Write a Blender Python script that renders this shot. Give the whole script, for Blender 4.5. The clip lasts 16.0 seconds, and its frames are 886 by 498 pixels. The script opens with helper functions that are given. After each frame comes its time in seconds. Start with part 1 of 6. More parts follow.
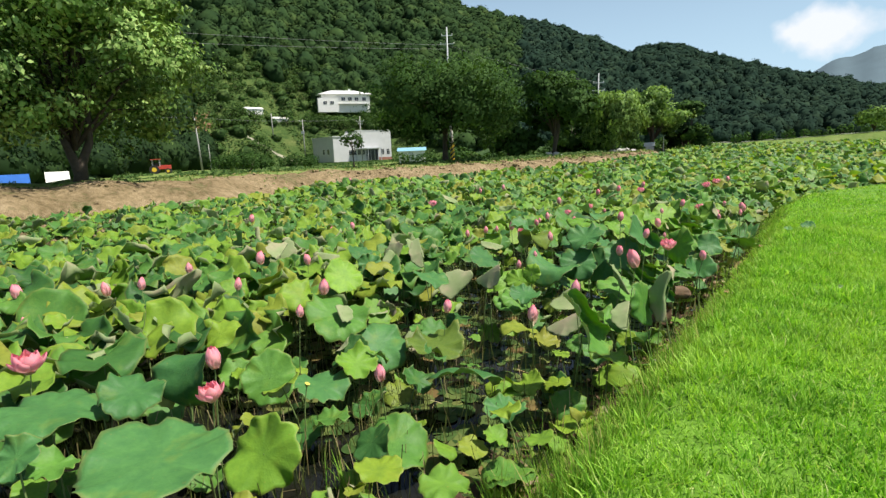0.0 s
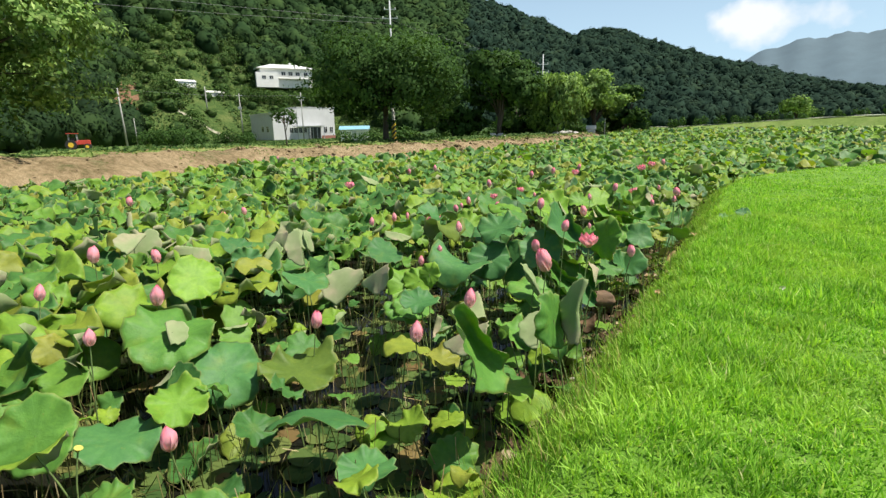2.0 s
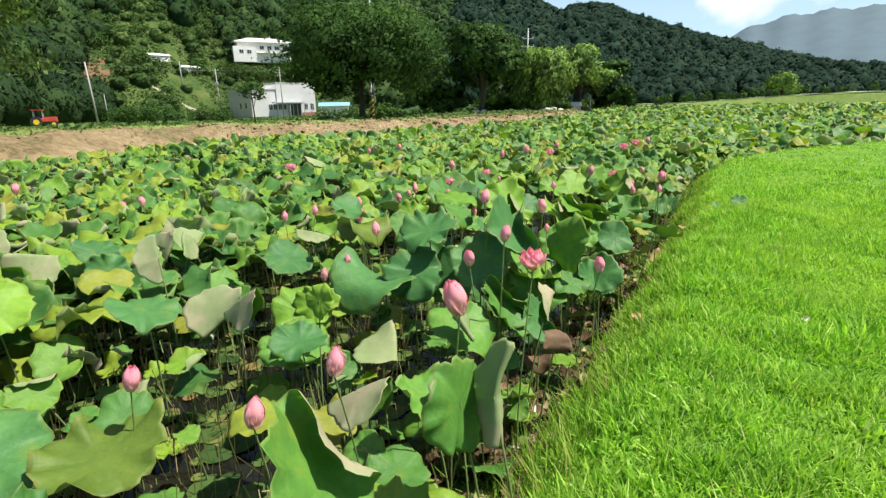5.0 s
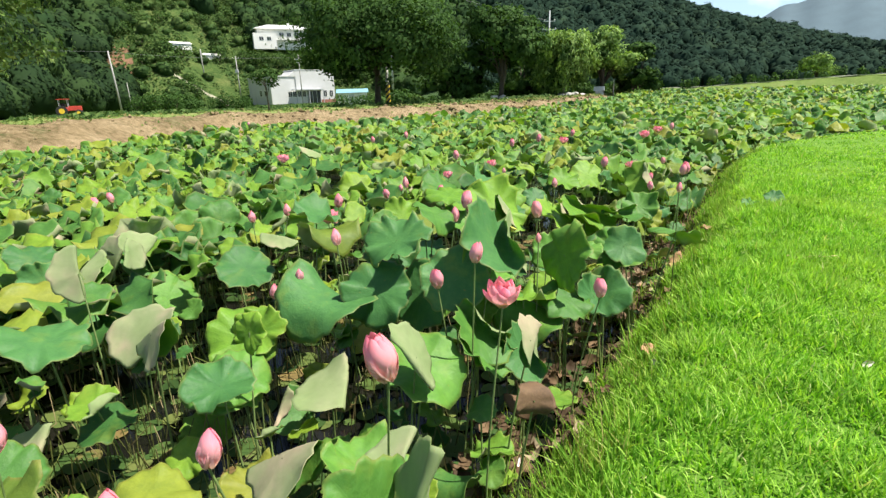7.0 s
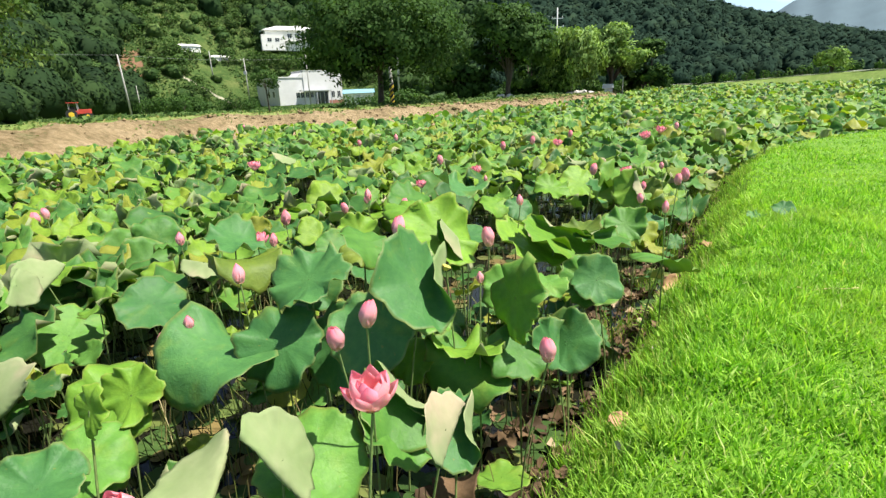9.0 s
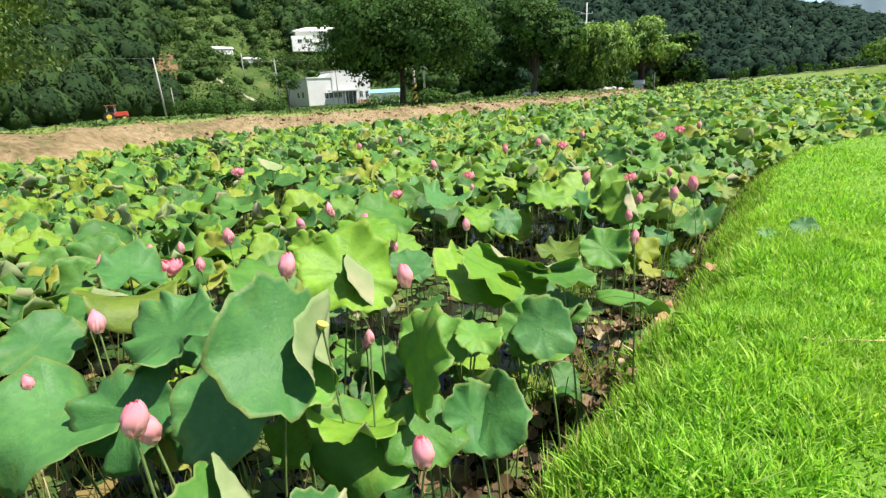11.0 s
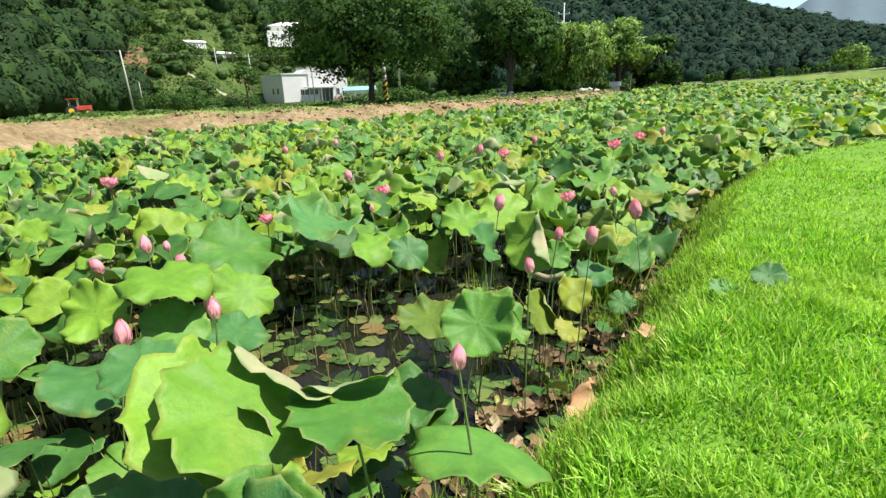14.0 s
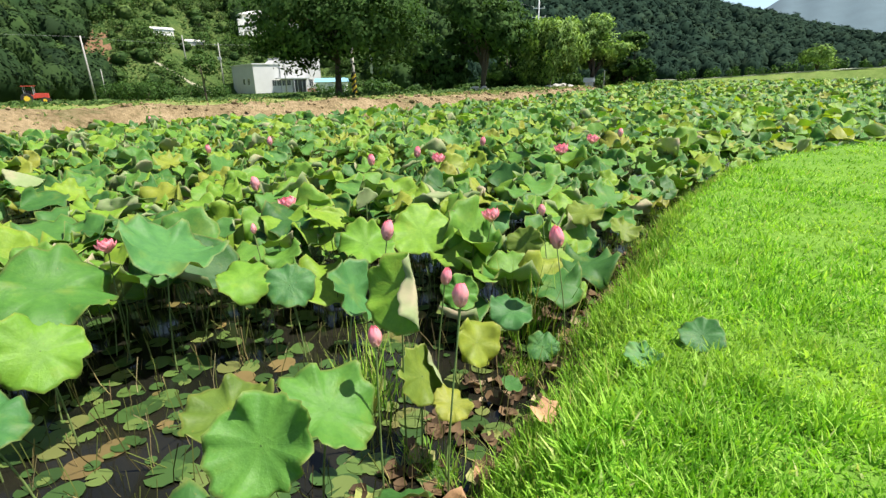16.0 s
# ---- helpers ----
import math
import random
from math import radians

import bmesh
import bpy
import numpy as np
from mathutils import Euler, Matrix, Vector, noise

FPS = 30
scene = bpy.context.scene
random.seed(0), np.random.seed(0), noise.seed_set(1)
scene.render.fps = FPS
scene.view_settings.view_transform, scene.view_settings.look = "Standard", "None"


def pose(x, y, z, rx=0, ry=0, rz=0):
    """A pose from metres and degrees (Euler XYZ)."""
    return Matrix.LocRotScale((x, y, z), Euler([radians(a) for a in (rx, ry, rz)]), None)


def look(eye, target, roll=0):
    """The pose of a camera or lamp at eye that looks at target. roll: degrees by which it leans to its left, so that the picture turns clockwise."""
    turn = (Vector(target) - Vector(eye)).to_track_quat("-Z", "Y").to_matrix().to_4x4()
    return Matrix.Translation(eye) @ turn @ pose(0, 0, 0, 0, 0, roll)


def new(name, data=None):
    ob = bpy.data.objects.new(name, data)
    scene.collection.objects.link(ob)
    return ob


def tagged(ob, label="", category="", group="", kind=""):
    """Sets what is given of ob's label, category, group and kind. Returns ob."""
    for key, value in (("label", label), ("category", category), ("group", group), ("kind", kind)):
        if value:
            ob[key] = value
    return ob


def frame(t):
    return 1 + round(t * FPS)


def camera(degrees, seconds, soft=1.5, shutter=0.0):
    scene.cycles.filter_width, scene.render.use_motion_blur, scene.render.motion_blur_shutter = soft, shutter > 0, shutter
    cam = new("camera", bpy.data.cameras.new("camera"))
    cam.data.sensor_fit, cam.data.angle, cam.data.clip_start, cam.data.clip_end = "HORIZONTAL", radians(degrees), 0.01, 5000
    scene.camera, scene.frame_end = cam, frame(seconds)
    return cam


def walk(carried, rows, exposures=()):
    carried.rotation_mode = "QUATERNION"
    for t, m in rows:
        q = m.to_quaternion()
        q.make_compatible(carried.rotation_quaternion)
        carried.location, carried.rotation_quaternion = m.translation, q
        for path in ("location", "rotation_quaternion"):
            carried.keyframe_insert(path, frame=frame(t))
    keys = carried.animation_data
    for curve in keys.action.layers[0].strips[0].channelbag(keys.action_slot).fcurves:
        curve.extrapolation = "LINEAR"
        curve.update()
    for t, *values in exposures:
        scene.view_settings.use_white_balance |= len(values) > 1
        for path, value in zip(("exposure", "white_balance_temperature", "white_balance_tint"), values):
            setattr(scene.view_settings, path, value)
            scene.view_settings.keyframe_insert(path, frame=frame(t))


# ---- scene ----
cam = camera(82.7, 16.0, 1.4)
PATH = [
    (0, (0.008, 0.002, 2.665), (-0.108, 1.962, 2.284), -2.30),
    (0.5, (0.153, 0.273, 2.694), (0.106, 2.230, 2.286), -2.02),
    (1, (0.397, 0.652, 2.623), (0.344, 2.611, 2.223), -1.94),
    (1.5, (0.550, 0.880, 2.612), (0.554, 2.832, 2.179), -1.80),
    (2, (0.690, 1.291, 2.545), (0.776, 3.236, 2.084), -1.26),
    (2.5, (0.898, 1.560, 2.528), (1.017, 3.504, 2.071), -0.91),
    (3, (1.100, 1.846, 2.534), (1.179, 3.782, 2.039), -1.20),
    (3.5, (1.219, 2.104, 2.484), (1.336, 4.037, 1.986), -1.04),
    (6, (1.629, 3.202, 2.436), (1.764, 5.112, 1.861), -1.20),
    (6.5, (1.742, 3.384, 2.418), (1.819, 5.296, 1.839), -1.61),
    (7, (1.899, 3.567, 2.433), (1.951, 5.477, 1.841), -1.72),
    (7.5, (1.964, 3.774, 2.393), (2.007, 5.675, 1.772), -1.83),
    (8, (2.057, 3.970, 2.413), (2.111, 5.869, 1.790), -1.78),
    (8.5, (2.230, 4.169, 2.386), (2.264, 6.074, 1.776), -2.05),
    (9, (2.472, 4.328, 2.440), (2.483, 6.238, 1.847), -2.35),
    (11.5, (3.334, 5.280, 2.451), (3.221, 7.186, 1.855), -3.11),
    (12, (3.506, 5.560, 2.426), (3.425, 7.466, 1.823), -2.89),
    (12.5, (3.663, 5.771, 2.411), (3.596, 7.682, 1.825), -2.56),
    (13, (3.886, 6.035, 2.423), (3.792, 7.952, 1.858), -2.63),
    (13.5, (4.048, 6.267, 2.380), (4.008, 8.181, 1.803), -2.22),
    (14, (4.165, 6.520, 2.402), (4.136, 8.427, 1.801), -2.16),
    (14.5, (4.344, 6.737, 2.376), (4.319, 8.646, 1.780), -2.10),
    (15, (4.619, 6.983, 2.435), (4.589, 8.886, 1.820), -2.10),
    (15.5, (4.797, 7.212, 2.403), (4.792, 9.112, 1.778), -1.98),
    (16, (4.977, 7.503, 2.435), (5.035, 9.401, 1.808), -1.21),
]
walk(cam, [(t, look(eye, target, roll)) for t, eye, target, roll in PATH],
     [(0, 0.58), (1.5, 0.62), (3.5, 0.76), (6, 0.84), (9, 1.02), (12.5, 1.02), (16, 0.96)])

# ---- world, sun ----
SUN_AZ, SUN_EL = 101.0, 62.0          # degrees, clockwise from +y
world = bpy.data.worlds.new("sky")
scene.world = world
world.use_nodes = True
wn, wl = world.node_tree.nodes, world.node_tree.links
wn.clear()
w_out = wn.new("ShaderNodeOutputWorld")
w_bg = wn.new("ShaderNodeBackground")
w_sky = wn.new("ShaderNodeTexSky")
w_sky.sky_type, w_sky.sun_disc = "NISHITA", False
w_sky.sun_elevation, w_sky.sun_rotation = radians(SUN_EL), radians(SUN_AZ)
w_sky.air_density, w_sky.dust_density = 1.0, 1.5
w_tc, w_sub, w_map, w_len, w_noise, w_add, w_edge, w_pale, w_mix = (wn.new("ShaderNode" + k) for k in ("TexCoord", "VectorMath", "Mapping", "VectorMath", "TexNoise", "Math", "MapRange", "MixRGB", "MixRGB"))
# one small cloud low over the valley, its outline broken by noise; a pale haze elsewhere
CLOUD_AZ, CLOUD_EL = radians(33.0), radians(8.9)
w_sub.operation, w_len.operation, w_add.operation = "SUBTRACT", "LENGTH", "MULTIPLY_ADD"
w_sub.inputs[1].default_value = (math.sin(CLOUD_AZ) * math.cos(CLOUD_EL), math.cos(CLOUD_AZ) * math.cos(CLOUD_EL), math.sin(CLOUD_EL))
w_map.inputs["Scale"].default_value = (8.0, 8.0, 24.0)
w_noise.inputs["Scale"].default_value, w_noise.inputs["Detail"].default_value = 14.0, 7.0
for k, v in ((1, 1.45), (2, 2.05), (3, 1.0), (4, 0.0)):
    w_edge.inputs[k].default_value = v
w_up, w_haze = wn.new("ShaderNodeSeparateXYZ"), wn.new("ShaderNodeMapRange")
for k, v in ((1, 0.1), (2, 0.5), (3, 0.7), (4, 0.0)):
    w_haze.inputs[k].default_value = v
wl.new(w_tc.outputs["Generated"], w_up.inputs[0])
wl.new(w_up.outputs[2], w_haze.inputs[0])
wl.new(w_haze.outputs[0], w_pale.inputs["Fac"])
w_pale.inputs["Color2"].default_value = (6.2, 8.9, 11.0, 1)
w_mix.inputs["Color2"].default_value = (9.2, 9.6, 10.2, 1)
wl.new(w_tc.outputs["Generated"], w_sub.inputs[0])
wl.new(w_sub.outputs[0], w_map.inputs["Vector"])
wl.new(w_map.outputs["Vector"], w_len.inputs[0])
wl.new(w_tc.outputs["Generated"], w_noise.inputs["Vector"])
wl.new(w_noise.outputs["Fac"], w_add.inputs[0])
w_add.inputs[1].default_value = 2.6
wl.new(w_len.outputs["Value"], w_add.inputs[2])
wl.new(w_add.outputs[0], w_edge.inputs[0])
wl.new(w_edge.outputs[0], w_mix.inputs["Fac"])
wl.new(w_sky.outputs["Color"], w_pale.inputs["Color1"])
wl.new(w_pale.outputs["Color"], w_mix.inputs["Color1"])
wl.new(w_mix.outputs["Color"], w_bg.inputs["Color"])
wl.new(w_bg.outputs["Background"], w_out.inputs["Surface"])
w_bg.inputs["Strength"].default_value = 0.068

sun = new("sun", bpy.data.lights.new("sun", "SUN"))
sun.data.energy, sun.data.angle, sun.data.color = 5.0, radians(0.6), (1.0, 0.95, 0.86)
sa, se = radians(SUN_AZ), radians(SUN_EL)
sun_way = Vector((math.sin(sa) * math.cos(se), math.cos(sa) * math.cos(se), math.sin(se)))
sun.matrix_world = look(sun_way * 60, (0, 0, 0))

# ---- materials ----
class Nodes:
    """A small writer for node materials."""

    def __init__(self, name):
        self.mat = bpy.data.materials.new(name)
        self.mat.use_nodes = True
        self.tree = self.mat.node_tree
        self.tree.nodes.clear()
        self.out = self.tree.nodes.new("ShaderNodeOutputMaterial")

    def add(self, kind, ins=None, operation="", blend_type=""):
        n = self.tree.nodes.new("ShaderNode" + kind)
        if operation:
            n.operation = operation
        if blend_type:
            n.blend_type = blend_type
        for k, v in (ins or {}).items():
            self.put(n.inputs[k], v)
        return n

    def put(self, socket, v):
        if isinstance(v, bpy.types.NodeSocket):
            self.tree.links.new(v, socket)
        elif isinstance(v, bpy.types.Node):
            self.tree.links.new(v.outputs[0], socket)
        else:
            socket.default_value = (*v, 1) if isinstance(v, tuple) and len(v) == 3 and socket.type == "RGBA" else v

    def noise(self, scale, detail=4.0, vector=None, rough=0.55):
        ins = {"Scale": scale, "Detail": detail, "Roughness": rough}
        if vector is not None:
            ins["Vector"] = vector
        return self.add("TexNoise", ins).outputs["Fac"]

    def ramp(self, fac, stops):
        n = self.add("ValToRGB", {"Fac": fac})
        els = n.color_ramp.elements
        while len(els) < len(stops):
            els.new(0.5)
        for e, (p, c) in zip(els, stops):
            e.position, e.color = p, (*c, 1)
        return n.outputs["Color"]

    def mix(self, fac, a, b, blend="MIX"):
        return self.add("MixRGB", {"Fac": fac, "Color1": a, "Color2": b}, blend_type=blend).outputs["Color"]

    def math(self, op, a, b=0.0, c=0.0):
        return self.add("Math", {0: a, 1: b, 2: c}, operation=op).outputs[0]

    def bump(self, height, strength=0.3, distance=0.02):
        return self.add("Bump", {"Height": height, "Strength": strength, "Distance": distance}).outputs["Normal"]

    def finish(self, shader):
        self.put(self.out.inputs["Surface"], shader)
        return self.mat

    def surface(self, color, rough=0.6, normal=None, metal=0.0, spec=0.5):
        ins = {"Base Color": color, "Roughness": rough, "Metallic": metal, "Specular IOR Level": spec}
        if normal is not None:
            ins["Normal"] = normal
        return self.add("BsdfPrincipled", ins).outputs[0]

    def where(self):
        return self.add("NewGeometry").outputs["Position"]


def plain(name, color, rough=0.6, scale=6.0, vary=0.25, metal=0.0, bump=0.1):
    n = Nodes(name)
    pos = n.where()
    big, small = n.noise(scale, 3, pos), n.noise(scale * 9, 3, pos)
    dark = tuple(c * (1 - vary) for c in color)
    lite = tuple(min(1, c * (1 + vary * 0.5)) for c in color)
    c = n.mix(0.35, n.ramp(big, [(0.3, dark), (0.7, lite)]), n.ramp(small, [(0.3, dark), (0.7, lite)]))
    return n.finish(n.surface(c, rough, n.bump(small, bump, 0.01), metal))


def leafy(name, stops, trans=0.3, rough=0.7, island=True, gloss=0.12, patch=0.12, depth=0.5):
    """Foliage: colour by a random number of the leaf or clump, part of the light passing through."""
    n = Nodes(name)
    rnd = n.add("NewGeometry").outputs["Random Per Island"] if island else n.add("ObjectInfo").outputs["Random"]
    c = n.ramp(rnd, stops)
    big = n.noise(patch, 4, n.where())
    c = n.mix(depth, c, n.ramp(big, [(0.3, (0.62, 0.66, 0.6)), (0.7, (1.0, 1.0, 0.9))]), "MULTIPLY")
    s = n.surface(c, rough, None, 0.0, gloss)
    t = n.add("BsdfTranslucent", {"Color": n.mix(1.0, c, (1.15, 1.2, 0.55), "MULTIPLY")}).outputs[0]
    return n.finish(n.add("MixShader", {0: trans, 1: s, 2: t}).outputs[0])


def lawn_blades(name, stops):
    """Grass blades, each of its own green, with drier yellowish patches a step or two wide."""
    n = Nodes(name)
    pos = n.where()
    c = n.ramp(n.add("NewGeometry").outputs["Random Per Island"], stops)
    c = n.mix(0.9, c, n.ramp(n.noise(2.6, 4, pos), [(0.3, (0.62, 0.66, 0.6)), (0.7, (1.0, 1.0, 0.9))]), "MULTIPLY")
    dry = n.ramp(n.noise(0.75, 5, pos, 0.6), [(0.48, (0, 0, 0)), (0.72, (1, 1, 1))])
    c = n.mix(n.math("MULTIPLY", dry, 0.5), c, (0.46, 0.62, 0.11))
    s = n.surface(c, 0.55, None, 0.0, 0.2)
    t = n.add("BsdfTranslucent", {"Color": n.mix(1.0, c, (1.15, 1.2, 0.5), "MULTIPLY")}).outputs[0]
    return n.finish(n.add("MixShader", {0: 0.42, 1: s, 2: t}).outputs[0])


def lotus_top(name, island, stops):
    n = Nodes(name)
    rnd = n.add("NewGeometry").outputs["Random Per Island"] if island else n.add("ObjectInfo").outputs["Random"]
    base = n.ramp(rnd, stops)
    uv = n.add("UVMap").outputs[0]
    sep = n.add("SeparateXYZ", {0: uv})
    turn, rad = sep.outputs[0], sep.outputs[1]
    spoke = n.math("ABSOLUTE", n.math("SUBTRACT", n.math("FRACT", n.math("MULTIPLY", turn, 20.0)), 0.5))
    wide = n.math("DIVIDE", 0.045, n.math("ADD", rad, 0.12))
    vein = n.math("SUBTRACT", 1.0, n.add("MapRange", {0: spoke, 1: 0.0, 2: wide}).outputs[0])
    c = n.mix(n.math("MULTIPLY", vein, 0.09), base, (0.20, 0.38, 0.14))
    pos = n.where()
    blotch = n.noise(9.0, 4, pos)
    c = n.mix(0.55, c, n.ramp(blotch, [(0.3, (0.62, 0.70, 0.66)), (0.7, (1.15, 1.08, 0.85))]), "MULTIPLY")
    sere = n.ramp(n.noise(4.5, 5, pos), [(0.56, (0, 0, 0)), (0.72, (1, 1, 1))])
    c = n.mix(n.math("MULTIPLY", sere, 0.38), c, (0.22, 0.27, 0.045))
    spots = n.ramp(n.noise(38.0, 2, pos), [(0.70, (0, 0, 0)), (0.78, (1, 1, 1))])
    c = n.mix(n.math("MULTIPLY", spots, 0.5), c, (0.30, 0.26, 0.06))
    rim = n.add("MapRange", {0: rad, 1: 0.93, 2: 1.0}).outputs[0]
    c = n.mix(n.math("MULTIPLY", rim, n.math("MULTIPLY", blotch, 0.7)), c, (0.35, 0.30, 0.10))
    fine = n.noise(26.0, 5, pos, 0.65)
    c = n.mix(0.5, c, n.ramp(fine, [(0.3, (0.68, 0.74, 0.66)), (0.7, (1.18, 1.12, 0.95))]), "MULTIPLY")
    h = n.math("ADD", n.math("MULTIPLY", vein, 0.12), n.noise(60.0, 3, pos))
    h = n.math("ADD", h, n.math("MULTIPLY", n.noise(14.0, 3, pos), 1.6))
    s = n.surface(c, 0.53, n.bump(h, 0.5, 0.006), 0.0, 0.3)
    t = n.add("BsdfTranslucent", {"Color": n.mix(1.0, c, (1.5, 1.45, 0.4), "MULTIPLY")}).outputs[0]
    return n.finish(n.add("MixShader", {0: 0.34, 1: s, 2: t}).outputs[0])


def lotus_under(name):
    n = Nodes(name)
    uv = n.add("UVMap").outputs[0]
    sep = n.add("SeparateXYZ", {0: uv})
    spoke = n.math("ABSOLUTE", n.math("SUBTRACT", n.math("FRACT", n.math("MULTIPLY", sep.outputs[0], 20.0)), 0.5))
    vein = n.math("SUBTRACT", 1.0, n.add("MapRange", {0: spoke, 1: 0.0, 2: 0.10}).outputs[0])
    c = n.ramp(n.noise(2.2, 4, n.where()), [(0.32, (0.27, 0.37, 0.16)), (0.52, (0.37, 0.43, 0.23)), (0.70, (0.58, 0.46, 0.34))])
    c = n.mix(n.math("MULTIPLY", vein, 0.2), c, (0.45, 0.47, 0.22))
    rough = n.noise(22.0, 5, n.where())
    c = n.mix(0.45, c, n.ramp(rough, [(0.3, (0.74, 0.76, 0.66)), (0.7, (1.1, 1.08, 1.0))]), "MULTIPLY")
    s = n.surface(c, 0.75, n.bump(rough, 0.3, 0.006), 0.0, 0.12)
    t = n.add("BsdfTranslucent", {"Color": (0.42, 0.54, 0.15)}).outputs[0]
    return n.finish(n.add("MixShader", {0: 0.42, 1: s, 2: t}).outputs[0])


def petal_mat(name):
    n = Nodes(name)
    uv = n.add("UVMap").outputs[0]
    sep = n.add("SeparateXYZ", {0: uv})
    c = n.ramp(sep.outputs[1], [(0.0, (0.90, 0.72, 0.52)), (0.3, (0.94, 0.56, 0.54)), (0.75, (0.95, 0.38, 0.48)), (1.0, (0.91, 0.18, 0.30))])
    rnd = n.add("ObjectInfo").outputs["Random"]
    c = n.mix(n.math("MULTIPLY", rnd, 0.5), c, (0.92, 0.47, 0.42))
    lines = n.add("TexWave", {"Vector": uv, "Scale": 9.0, "Distortion": 1.0}).outputs["Fac"]
    c = n.mix(0.12, c, n.mix(lines, (0.5, 0.1, 0.2), (0.95, 0.6, 0.65)))
    s = n.surface(c, 0.5, None, 0.0, 0.25)
    t = n.add("BsdfTranslucent", {"Color": c}).outputs[0]
    return n.finish(n.add("MixShader", {0: 0.35, 1: s, 2: t}).outputs[0])


def soil(name, stops, scale, bumps):
    n = Nodes(name)
    pos = n.where()
    a, b, c3 = n.noise(scale, 5, pos), n.noise(scale * 7, 5, pos), n.noise(scale * 40, 3, pos)
    c = n.mix(0.45, n.ramp(a, stops), n.ramp(b, stops))
    c = n.mix(0.3, c, n.ramp(c3, [(0.35, (0.5, 0.5, 0.5)), (0.65, (1.2, 1.2, 1.2))]), "MULTIPLY")
    return n.finish(n.surface(c, 0.95, n.bump(n.math("ADD", b, n.math("MULTIPLY", c3, 0.4)), 0.7, bumps), 0.0, 0.1))


def water_mat():
    n = Nodes("pond water")
    pos = n.where()
    c = n.ramp(n.noise(1.2, 4, pos), [(0.3, (0.005, 0.006, 0.005)), (0.7, (0.016, 0.015, 0.010))])
    return n.finish(n.surface(c, 0.09, n.bump(n.noise(5.0, 2, pos), 0.08, 0.01), 0.0, 0.3))


BLUE_GREEN = [(0.0, (0.060, 0.190, 0.060)), (1.0, (0.110, 0.285, 0.095))]
MID_GREEN = [(0.0, (0.085, 0.230, 0.045)), (1.0, (0.155, 0.350, 0.065))]
YELLOW_GREEN = [(0.0, (0.155, 0.330, 0.040)), (1.0, (0.240, 0.430, 0.052))]
OLIVE = [(0.0, (0.120, 0.200, 0.036)), (1.0, (0.215, 0.285, 0.045))]
ALL_GREENS = [(0.0, (0.040, 0.130, 0.034)), (0.25, (0.082, 0.222, 0.056)), (0.48, (0.125, 0.288, 0.056)), (0.68, (0.188, 0.355, 0.044)), (0.88, (0.250, 0.380, 0.040)), (1.0, (0.290, 0.300, 0.055))]
LEAF_TONES = [lotus_top("lotus leaf top " + w, False, c) for w, c in (("blue-green", BLUE_GREEN), ("mid-green", MID_GREEN), ("yellow-green", YELLOW_GREEN), ("olive", OLIVE))]
LEAF_TONES += [plain("withered lotus leaf", (0.12, 0.07, 0.032), 0.8, 9.0, 0.5), lotus_top("lotus leaf top of the edge", False, ALL_GREENS)]
M_LOTUS_FIELD = lotus_top("lotus leaf top of the field", True, ALL_GREENS)
M_UNDER = lotus_under("lotus leaf underside")
M_STALK = plain("lotus stalk", (0.165, 0.235, 0.07), 0.6, 14.0, 0.5)
M_DRYLEAF = plain("dry leaf", (0.42, 0.24, 0.12), 0.8, 9.0, 0.45)
M_LITTER = leafy("dead leaf litter", [(0.0, (0.06, 0.04, 0.025)), (0.6, (0.11, 0.07, 0.04)), (0.88, (0.20, 0.13, 0.075)), (0.97, (0.42, 0.33, 0.22)), (1.0, (0.26, 0.30, 0.08))], 0.1)
M_PETAL = petal_mat("lotus petal")
M_POD = plain("seed pod", (0.45, 0.42, 0.08), 0.6, 40.0, 0.3)
M_PAD = leafy("floating pad", [(0.0, (0.031, 0.063, 0.019)), (0.35, (0.056, 0.105, 0.029)), (0.6, (0.093, 0.140, 0.039)), (0.85, (0.145, 0.172, 0.052)), (0.95, (0.16, 0.108, 0.045)), (1.0, (0.24, 0.18, 0.07))], 0.1, 0.4)
M_STICK = leafy("old stalks", [(0.0, (0.06, 0.04, 0.02)), (0.4, (0.10, 0.12, 0.03)), (0.7, (0.16, 0.20, 0.05)), (0.9, (0.30, 0.22, 0.11)), (1.0, (0.45, 0.38, 0.22))], 0.05)
M_PAD_ONE = leafy("floating leaf", [(0.0, (0.031, 0.063, 0.019)), (0.35, (0.056, 0.112, 0.029)), (0.6, (0.093, 0.154, 0.039)), (0.86, (0.136, 0.178, 0.052)), (0.96, (0.15, 0.105, 0.045)), (1.0, (0.23, 0.17, 0.07))], 0.1, 0.35, False, 0.4)
M_GRASS = lawn_blades("lawn grass", [(0.0, (0.10, 0.27, 0.021)), (0.35, (0.23, 0.49, 0.046)), (0.7, (0.385, 0.67, 0.085)), (0.92, (0.47, 0.72, 0.12)), (0.98, (0.58, 0.72, 0.25)), (1.0, (0.74, 0.68, 0.38))])
M_TALL = leafy("water-side grass", [(0.0, (0.10, 0.24, 0.025)), (0.4, (0.19, 0.38, 0.04)), (0.7, (0.29, 0.47, 0.06)), (0.9, (0.40, 0.42, 0.12)), (1.0, (0.48, 0.38, 0.18))], 0.35)
M_TREE = leafy("tree leaves", [(0.0, (0.032, 0.075, 0.018)), (0.5, (0.05, 0.11, 0.025)), (1.0, (0.075, 0.145, 0.034))], 0.28)
